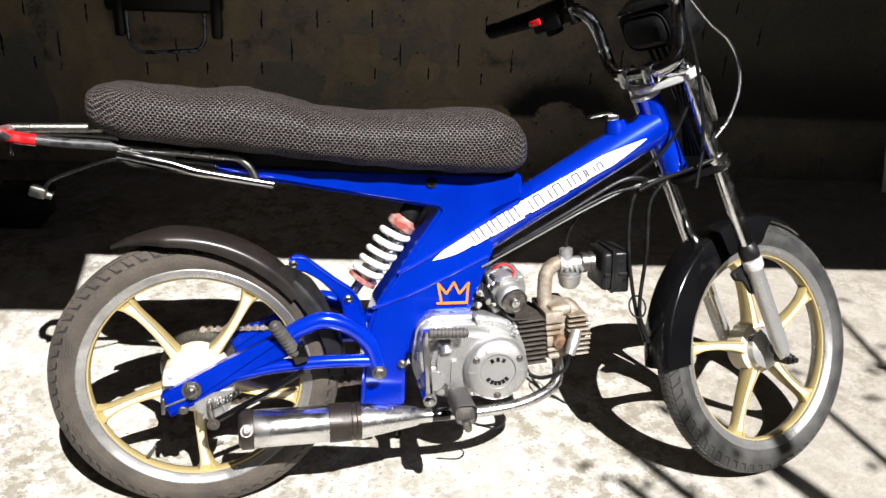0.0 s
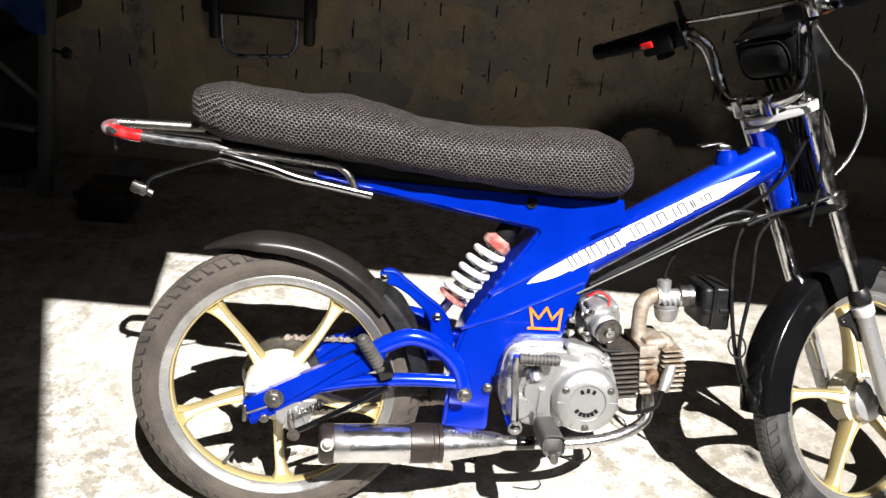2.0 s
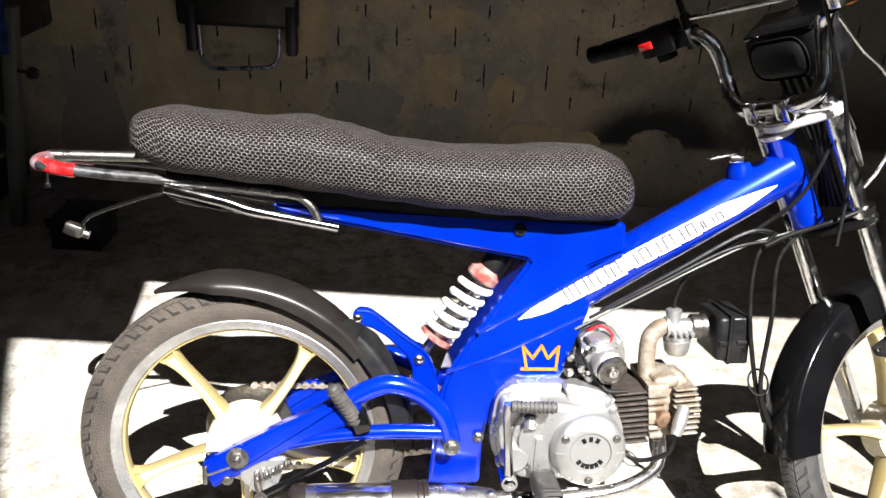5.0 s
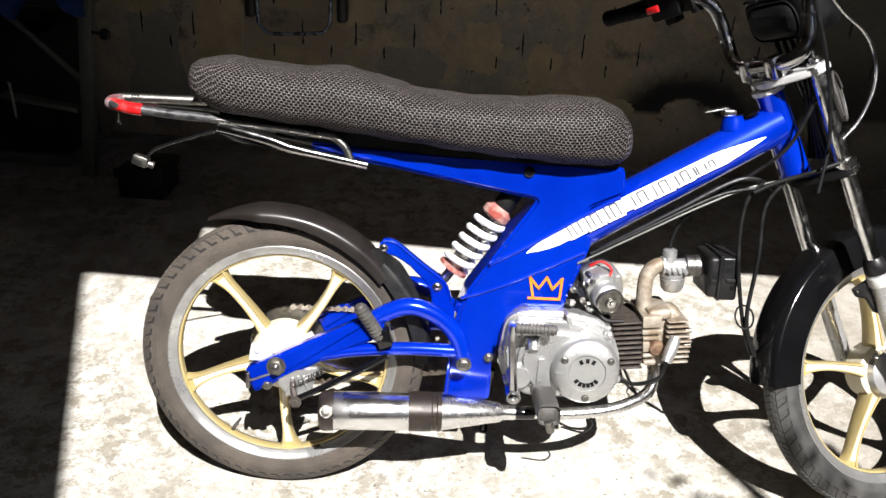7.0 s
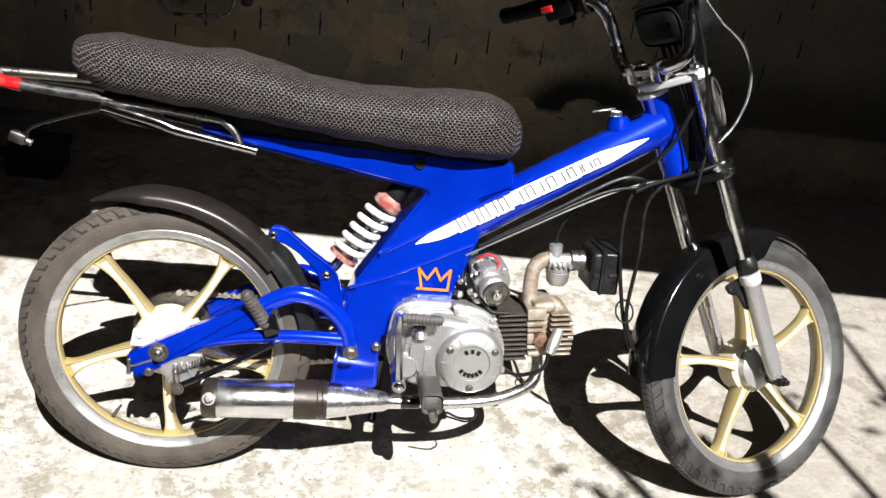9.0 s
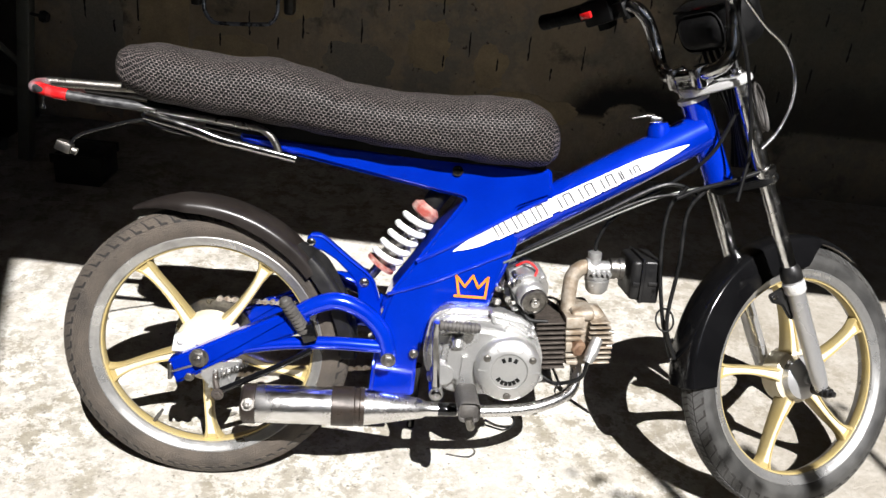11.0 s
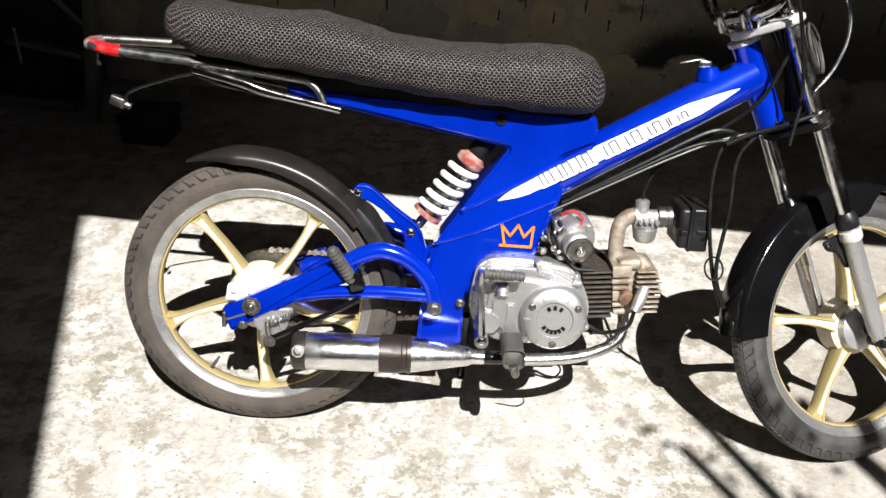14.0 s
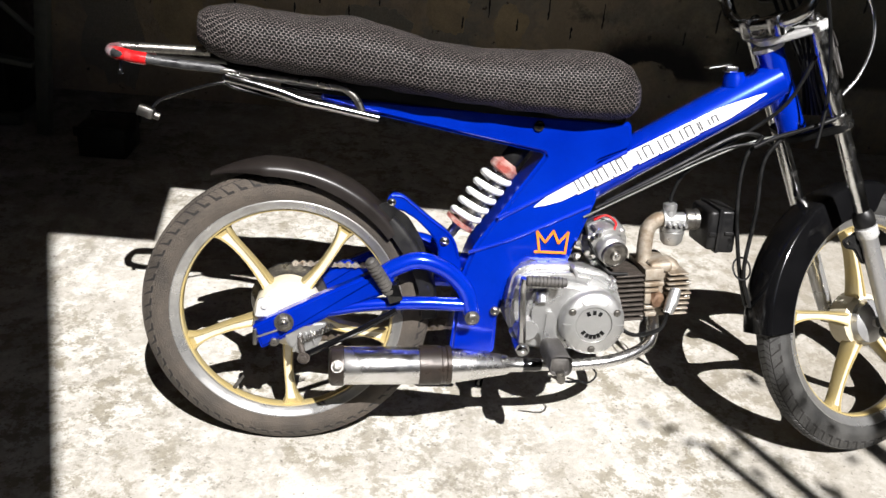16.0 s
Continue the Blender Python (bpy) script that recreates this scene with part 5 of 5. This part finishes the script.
        for k in range(12):
            grip += [(0.0162, 0.004 + k * 0.009), (0.0162, 0.009 + k * 0.009), (0.0150, 0.0095 + k * 0.009), (0.0150, 0.0125 + k * 0.009)]
        part("grip", moved(rod((-0.008 if s > 0 else 0.014, s * 0.255 - 0.018 * (s > 0), 0.383), (-0.050 if s > 0 else 0.020, s * 0.385 - 0.018 * (s > 0), 0.392), grip + [(0.0175, 0.116), (0.0175, 0.134)], 18), FORK), MATTBLK, bike, "black rubber grip")
        if s > 0:
            part("switch_box", moved(join(box(-0.025, 0.025, -0.038, 0.034, -0.027, 0.026, 0.006, 2), box(-0.012, 0.016, -0.016, 0.014, -0.042, -0.02, 0.003), tube([(0.01, -0.035, -0.005), (0.012, -0.075, -0.012)], 0.010, 12, False)), FORK @ Matrix.Translation((0.000, s * 0.222 - 0.016, 0.382)) @ pose(0, 0, 0, 0, 0, s * 18)), MATTBLK, bike, "black switch box")
        part("lever", moved(join(tube([(0.012, s * 0.205, 0.392), (0.045, s * 0.235, 0.395), (0.030, s * 0.31, 0.395), (0.0, s * 0.385, 0.395)], [0.006, 0.0065, 0.005, 0.006], 10), box(-0.012, 0.026, s * 0.205 - 0.012, s * 0.205 + 0.012, 0.368, 0.400, 0.004)), FORK), CHROME if s < 0 else PLASTIC, bike, "hand lever")
    part("kill_switch", moved(box(-0.014, 0.014, -0.027, -0.02, 0.0, 0.014, 0.002), FORK @ Matrix.Translation((-0.029, 0.196, 0.378)) @ pose(0, 0, 0, 0, 0, -72)), RED, bike, "red switch")
    part("brace_bar", moved(join(tube([(0.052, -0.135, 0.388), (0.020, 0.138, 0.402)], 0.006, 12, False), tube([(0.050, -0.135, 0.380), (0.046, -0.150, 0.372)], 0.008, 10, False)), FORK), CHROME, bike, "chrome crossbar between the bars")
    several("brace_clamp", [moved(join(rod((x, y, 0.350), (x, y, 0.43), [(0.0150, 0), (0.0155, 0.030), (0.009, 0.032), (0.009, 0.062), (0.006, 0.064), (0.006, 0.10)], 18), box(x - 0.018, x + 0.018, y - 0.010, y + 0.040, 0.356, 0.388, 0.006, 2)), FORK) for x, y in ((0.052, -0.135), (0.016, 0.140))], MATTBLK, bike, "black lever clamp")
    part("headlamp", moved(join(box(0.072, 0.165, -0.078, 0.106, 0.232, 0.340, 0.036, 5), box(0.056, 0.10, -0.050, 0.080, 0.246, 0.320, 0.030, 4)), FORK), MATTBLK, bike, "black headlamp housing")
    part("headlamp_visor", moved(prism(rounded([(0.075, 0.330), (0.15, 0.352), (0.17, 0.335), (0.085, 0.318)], 0.008), -0.070, 0.094, 0.006), FORK), BLACK, bike)
    part("lamp_glass", moved(lathe([(0, 0.012), (0.04, 0.010), (0.065, 0.0), (0.065, -0.004), (0, -0.004)], 36), FORK @ Matrix.Translation((0.162, 0.006, 0.292)) @ pose(0, 0, 0, 0, 0, -90)), CHROME, bike)
    several("lamp_wire", ([moved(tube([(0.085, 0.02 * k - 0.04, 0.25), (0.075, 0.018 * k - 0.05, 0.19), (0.050 + 0.008 * k, -0.045 + 0.014 * k, 0.10), (0.045, -0.045 + 0.012 * k, 0.01)], 0.0045, 8), FORK) for k in range(5)]), HOSE, bike, "black wire behind the head tube")
    coil = [((0.034 + 0.004 * math.sin(a * 0.23)) * math.cos(a) + 0.0015 * math.sin(a * 0.37), 0.0035 * a / 6.28 - 0.008 + 0.002 * math.sin(a * 0.5), (0.046 + 0.004 * math.sin(a * 0.31)) * math.sin(a)) for a in [2 * math.pi * k / 20 for k in range(101)]]
    part("cable_coil", moved(tube(coil, 0.0026, 8, False), FORK @ Matrix.Translation((0.088, -0.066, 0.118)) @ pose(0, 0, 0, 0, -10, 40)), GRIP, bike, "coiled dark grey cable")
    part("bearing_cup", rod(F(0, 0, 0.180), F(0, 0, 0.16), [(0.027, 0), (0.031, 0.001), (0.031, 0.008), (0.0285, 0.010)], 32), BRIGHT, bike)
    part("front_indicator", moved(join(box(-0.02, 0.02, -0.014, 0.014, -0.012, 0.012, 0.005, 2)), FORK @ Matrix.Translation((0.05, -0.185, 0.372))), ORANGE, bike, "orange front indicator")
    # cables
    part("brake_cable", join(moved(tube([(0.035, -0.165, 0.345), (0.074, -0.155, 0.276), (0.104, -0.155, 0.226), (0.110, -0.155, 0.174), (0.087, -0.155, 0.126), (0.044, -0.150, 0.088), (0.005, -0.140, 0.068)], 0.0032, 10), FORK)), CHROME, bike, "bright curved brake cable")
    several("front_brake_cable", (moved(tube([(0.02, -0.165, 0.40), (0.03, -0.135, 0.22), (0.015, -0.100, 0.07), (-0.04, -0.09, -0.02)], 0.0036, 10), FORK), tube([(0.90, -0.05, 0.668), (0.94, -0.055, 0.690), (1.00, -0.07, 0.715), (1.045, -0.075, 0.735)], 0.0045, 10)), HOSE, bike)
    for x0, x1, yy in ((0.890, 0.905, -0.04), (0.925, 0.910, -0.05)):
        part("control_cable", tube([(x0 + 0.03, yy, 0.690), (x0, yy, 0.640), (x0 - 0.004, yy - 0.01, 0.54), (x1, yy - 0.02, 0.42), (x1 + 0.03, yy - 0.01, 0.34)], 0.0042, 10), HOSE, bike, "black control cable")
    loop = [(0.905 + 0.018 * math.cos(a), -0.07 + 0.012 * math.sin(a), 0.425 + 0.020 * math.sin(a)) for a in [2 * math.pi * k / 24 for k in range(25)]]
    part("cable_tie", tube(loop, 0.002, 8, False), HOSE, bike)
    part("slider_bolt", join(*[moved(tube([(0.040, -0.090, -0.305), (0.030, -0.052, -0.300)], 0.006, 10, False), FORK)]), SILVER, bike)
    part("mudguard_bracket", moved(prism(rounded([(-0.018, -0.238), (0.030, -0.238), (0.036, -0.296), (0.028, -0.318), (0.014, -0.308), (0.006, -0.272), (-0.014, -0.258)], 0.006), -0.072, -0.064, 0.003), FORK), PLASTIC, bike, "black mudguard bracket")
    part("bracket_rivet", moved(lathe([(0, -0.076), (0.004, -0.0755), (0.005, -0.072), (0, -0.072)], 12, (-0.006, 0, -0.248)), FORK), CHROME, bike)


fork()


# ---- things at the back of the yard ----
def hung_chair():
    c = thing("folded_chair", "dark folded chair with a grey tube frame, hung on the wall", "chair")
    c.location = (-0.652, WALL_Y - 0.06, 0.745)
    part("tube_frame", tube([(-0.142, 0, 0.02), (-0.143, 0, -0.19), (-0.138, 0, -0.232), (-0.118, 0, -0.258), (-0.085, 0, -0.268), (0.075, 0, -0.256), (0.112, 0, -0.245), (0.132, 0, -0.215), (0.138, 0, -0.17), (0.138, 0, 0.03)], 0.0078, 12, True, 10), TUBEGREY, c, "grey bent tube frame")
    part("cross_tube", tube([(-0.14, 0.0, -0.09), (0.12, 0.0, -0.085)], 0.004, 8, False), TUBEGREY, c)
    part("seat_back", join(box(-0.215, 0.21, -0.03, 0.03, -0.115, 0.22, 0.02, 3)), PLASTIC, c, "black seat sling")
    for x in (-0.185, 0.165):
        part("arm", box(x, x + 0.040, -0.035, 0.02, -0.205, -0.03, 0.012, 2), PLASTIC, c)


hung_chair()


def machine():
    s = thing("machine_stand", "leaning dark steel stand with a clamp knob", "stand")
    s.matrix_world = Matrix.Translation((-1.335, 3.14, FLOOR)) @ pose(0, 0, 0, 0, 7)
    part("post", box(-0.022, 0.022, -0.022, 0.022, 0.006, 0.74, 0.004), DARKMET, s, "upright steel post")
    part("knob", rod((0.02, -0.01, 0.545), (0.12, -0.01, 0.545), [(0.006, 0), (0.006, 0.035), (0.018, 0.036), (0.022, 0.05), (0.016, 0.062)], 8), PLASTIC, s, "black clamp knob")
    part("brace", tube([(-0.02, 0, 0.36), (-0.36, 0, 0.60)], 0.010, 10, False), DARKMET, s)
    part("bright_rod", tube([(-0.255, -0.06, 0.33), (-0.235, -0.06, 0.20)], 0.006, 8, False), CHROME, s, "bright metal rod")
    part("arm", box(-0.30, -0.02, -0.05, -0.01, 0.255, 0.275, 0.004), DARKMET, s)
    m = thing("machine", "dark machine body under a blue cloth", "machine")
    m.location = (-1.42, 3.22, FLOOR)
    part("body", box(-0.75, -0.06, 0.0, 0.34, 0.004, 0.50, 0.02), PLASTIC, m, "dark machine body")
    part("column", box(-0.45, -0.15, 0.05, 0.22, 0.49, 0.61, 0.01), PLASTIC, m)
    part("head", box(-0.60, 0.13, -0.06, 0.30, 0.60, 0.80, 0.02), PLASTIC, m)
    part("foot", box(-0.7, -0.02, -0.03, 0.0, 0.004, 0.045, 0.004), DARKMET, m)


machine()


def cloth():
    rnd = random.Random(7)
    c = thing("blue_cloth", "crumpled dark blue cloth draped over the stand", "cloth")
    c.location = (-1.48, 3.16, 0.70)
    bm = bmesh.new()
    n = 28
    g = [[bm.verts.new((-0.38 + 0.62 * i / n, -0.06 - 0.05 * noise.noise((i * 0.3, j * 0.25, 1)), 0.34 * j / n - (0.07 + 0.05 * noise.noise((i * 0.22, 3, 2)) + 0.03 * math.sin(i * 0.5)) * (1 - j / n))) for j in range(n + 1)] for i in range(n + 1)]
    for i in range(n):
        for j in range(n):
            bm.faces.new((g[i][j], g[i + 1][j], g[i + 1][j + 1], g[i][j + 1]))
    bmesh.ops.solidify(bm, geom=list(bm.faces), thickness=0.006)
    part("fold", bm, CLOTH, c, "crumpled blue cloth", 80)


cloth()


def crate(x, y, w, d, h, nm, label):
    c = thing(nm, label, "box")
    c.location = (x, y, FLOOR)
    part("body", box(-w / 2, w / 2, -d / 2, d / 2, 0.002, h, 0.008), PLASTIC, c)
    several("rim", (box(-w / 2 - 0.006, w / 2 + 0.006, -d / 2 - 0.006, -d / 2 + 0.006, h - 0.03, h + 0.002, 0.002), box(-w / 2 - 0.006, w / 2 + 0.006, d / 2 - 0.006, d / 2 + 0.006, h - 0.03, h + 0.002, 0.002)), PLASTIC, c)


crate(-1.07, 3.05, 0.16, 0.16, 0.11, "crate", "dark plastic crate on the shaded floor")


# white tapered shape drawn for an unidentified bright streak by the wall
def stick():
    c = thing("pale_strip", "short pale tapered strip leaning on the back wall", "stake")
    c.location = (2.233, 3.485, FLOOR)
    part("shaft", tube([(0, 0, 0.004), (-0.001, 0.055, 0.15), (-0.002, 0.108, 0.285)], [0.015, 0.012, 0.006], 10), WHITE, c, "pale tapered shaft")


stick()


# ---- joints and soot on the back wall ----
def joint(x, z, h, w=0.008):
    rnd = random.Random(int(x * 1000) + 7)
    bm = bmesh.new()
    n = 8
    y0, y1 = WALL_Y - 0.0035, WALL_Y + 0.01
    f, b = [], []
    for i in range(n + 1):
        zz = z + h / 2 - h * i / n
        ww = w * (0.35 + 0.65 * rnd.random()) * (0.4 if i in (0, n) else 1)
        xx = x + rnd.uniform(-0.0015, 0.0015)
        f.append((bm.verts.new((xx - ww / 2, y0, zz)), bm.verts.new((xx + ww / 2, y0, zz))))
        b.append((bm.verts.new((xx - ww / 2 - 0.002, y1, zz)), bm.verts.new((xx + ww / 2 + 0.002, y1, zz))))
    for i in range(n):
        bm.faces.new((f[i][0], f[i][1], f[i + 1][1], f[i + 1][0]))
        bm.faces.new((b[i][0], f[i][0], f[i + 1][0], b[i + 1][0]))
        bm.faces.new((f[i][1], b[i][1], b[i + 1][1], f[i + 1][1]))
    part("open_joint", bm, HOSE, wall)


for r, (z, off) in enumerate(((0.695, 0.0), (0.603, 0.105), (0.475, 0.0), (0.40, 0.105), (0.79, 0.105))):
    for k in range(-5, 9):
        if (k * 7 + r * 3) % 4 != 1:
            joint(-0.216 + off + 0.2145 * k + 0.006 * ((k * 5 + r) % 3), z + 0.008 * ((k + r) % 3), 0.050 + 0.022 * ((k * 3 + r) % 3))


def tree():
    """Unseen tree outside the yard, added: limbs over the opening cast the streaked shadows."""
    rnd = random.Random(11)
    t = thing("tree", "unseen small tree beyond the yard wall, thin limbs added to cast shadows", "tree")
    t.location = (3.3, -2.3, FLOOR)
    base = Vector(t.location)
    part("trunk", tube([(0, 0, 0.002), (-0.06, 0.04, 1.2), (-0.32, 0.28, 2.2), (-0.70, 0.61, 2.90)], [0.11, 0.09, 0.07, 0.05], 12), DIRTY, t, "grey-brown tree trunk")
    ends = [(1.977, -0.383, 3.3, 0.034), (1.700, -0.402, 3.2, 0.022), (1.642, -0.481, 3.15, 0.020), (2.25, -0.15, 3.4, 0.015), (2.6, 0.1, 3.5, 0.015)]
    leaves = bmesh.new()
    for *e, thick in ends:
        a, b = Vector((-0.68, 0.60, 2.85)), Vector(e) - base
        m1 = a.lerp(b, 0.35) + Vector((rnd.uniform(-0.05, 0.05), rnd.uniform(-0.05, 0.05), 0.03))
        m2 = a.lerp(b, 0.7) + Vector((rnd.uniform(-0.04, 0.04), rnd.uniform(-0.04, 0.04), 0.02))
        part("limb", tube([a, m1, m2, b], [thick * 1.1, thick * 1.05, thick, thick * 0.7], 8), DIRTY, t)
        for k in range(16):
            p = m1.lerp(b, rnd.random() ** 0.6) + Vector((rnd.gauss(0, 0.07), rnd.gauss(0, 0.07), rnd.gauss(0.03, 0.05)))
            u = Vector((rnd.uniform(-1, 1), rnd.uniform(-1, 1), rnd.uniform(-0.4, 0.4))).normalized()
            w = u.cross(Vector((0, 0, 1))).normalized() * 0.014
            u = u * 0.055
            leaves.faces.new([leaves.verts.new(q) for q in (p, p + u * 0.5 + w, p + u, p + u * 0.5 - w)])
    lf = part("leaf", leaves, LEAF, t, "small green leaves")
    lf["kind"] = "stuff"


LEAF = surface("leaf_green", (0.05, 0.10, 0.03), (0.08, 0.13, 0.04), 0.5, 0, 20, 300, 0.05)
tree()


# ---- patches on the back wall ----
PATCH = surface("sandy_render_patch", (0.42, 0.33, 0.20), (0.31, 0.25, 0.165), 0.9, 0, 12, 160, 0.5, 0, 0.05)

GREYP = surface("grey_cement_patch", (0.22, 0.205, 0.175), (0.26, 0.235, 0.19), 0.9, 0, 9, 160, 0.5, 0, 0.05)


def wall_patch(name, x, z, w, h, mat, seed, proud=0.004, ragged=0.35, n=56):
    rnd = random.Random(seed)
    bm = bmesh.new()
    f, b = [], []
    for i in range(n):
        a = 2 * math.pi * i / n
        k = 1 + ragged * (noise.noise((math.cos(a) * 1.6, math.sin(a) * 1.6, seed)) + 0.5 * noise.noise((math.cos(a) * 6, math.sin(a) * 6, seed + 9)))
        c, s_ = math.cos(a), math.sin(a)
        px, pz = x + w / 2 * k * math.copysign(abs(c) ** 0.8, c), z + h / 2 * k * math.copysign(abs(s_) ** 0.8, s_)
        f.append(bm.verts.new((px, WALL_Y - proud, max(pz, 0.01))))
        b.append(bm.verts.new((px + 0.003 * c, WALL_Y + 0.004, max(pz + 0.003 * s_, 0.008))))
    bm.faces.new(f)
    for i in range(n):
        bm.faces.new((f[i], f[(i + 1) % n], b[(i + 1) % n], b[i]))
    part(name, bm, mat, wall)


for i, (x, z, w, h) in enumerate(((0.06, 0.46, 0.16, 0.20), (0.30, 0.40, 0.12, 0.16), (0.07, 0.68, 0.20, 0.09), (-0.02, 0.80, 0.2, 0.12), (-0.98, 0.50, 0.20, 0.55), (-0.72, 0.30, 0.4, 0.22), (-1.28, 0.62, 0.22, 0.22), (-0.45, 0.66, 0.22, 0.30), (0.45, 0.25, 0.34, 0.12))):
    wall_patch("render_patch", x, z, w, h, PATCH, i + 1, 0.0010 + 0.0002 * i)
for i, (x, z, w, h) in enumerate(((-1.24, 0.28, 0.24, 0.50), (-0.22, 0.35, 0.24, 0.2))):
    wall_patch("cement_patch", x, z, w, h, GREYP, i + 31, 0.0008 + 0.0001 * i)
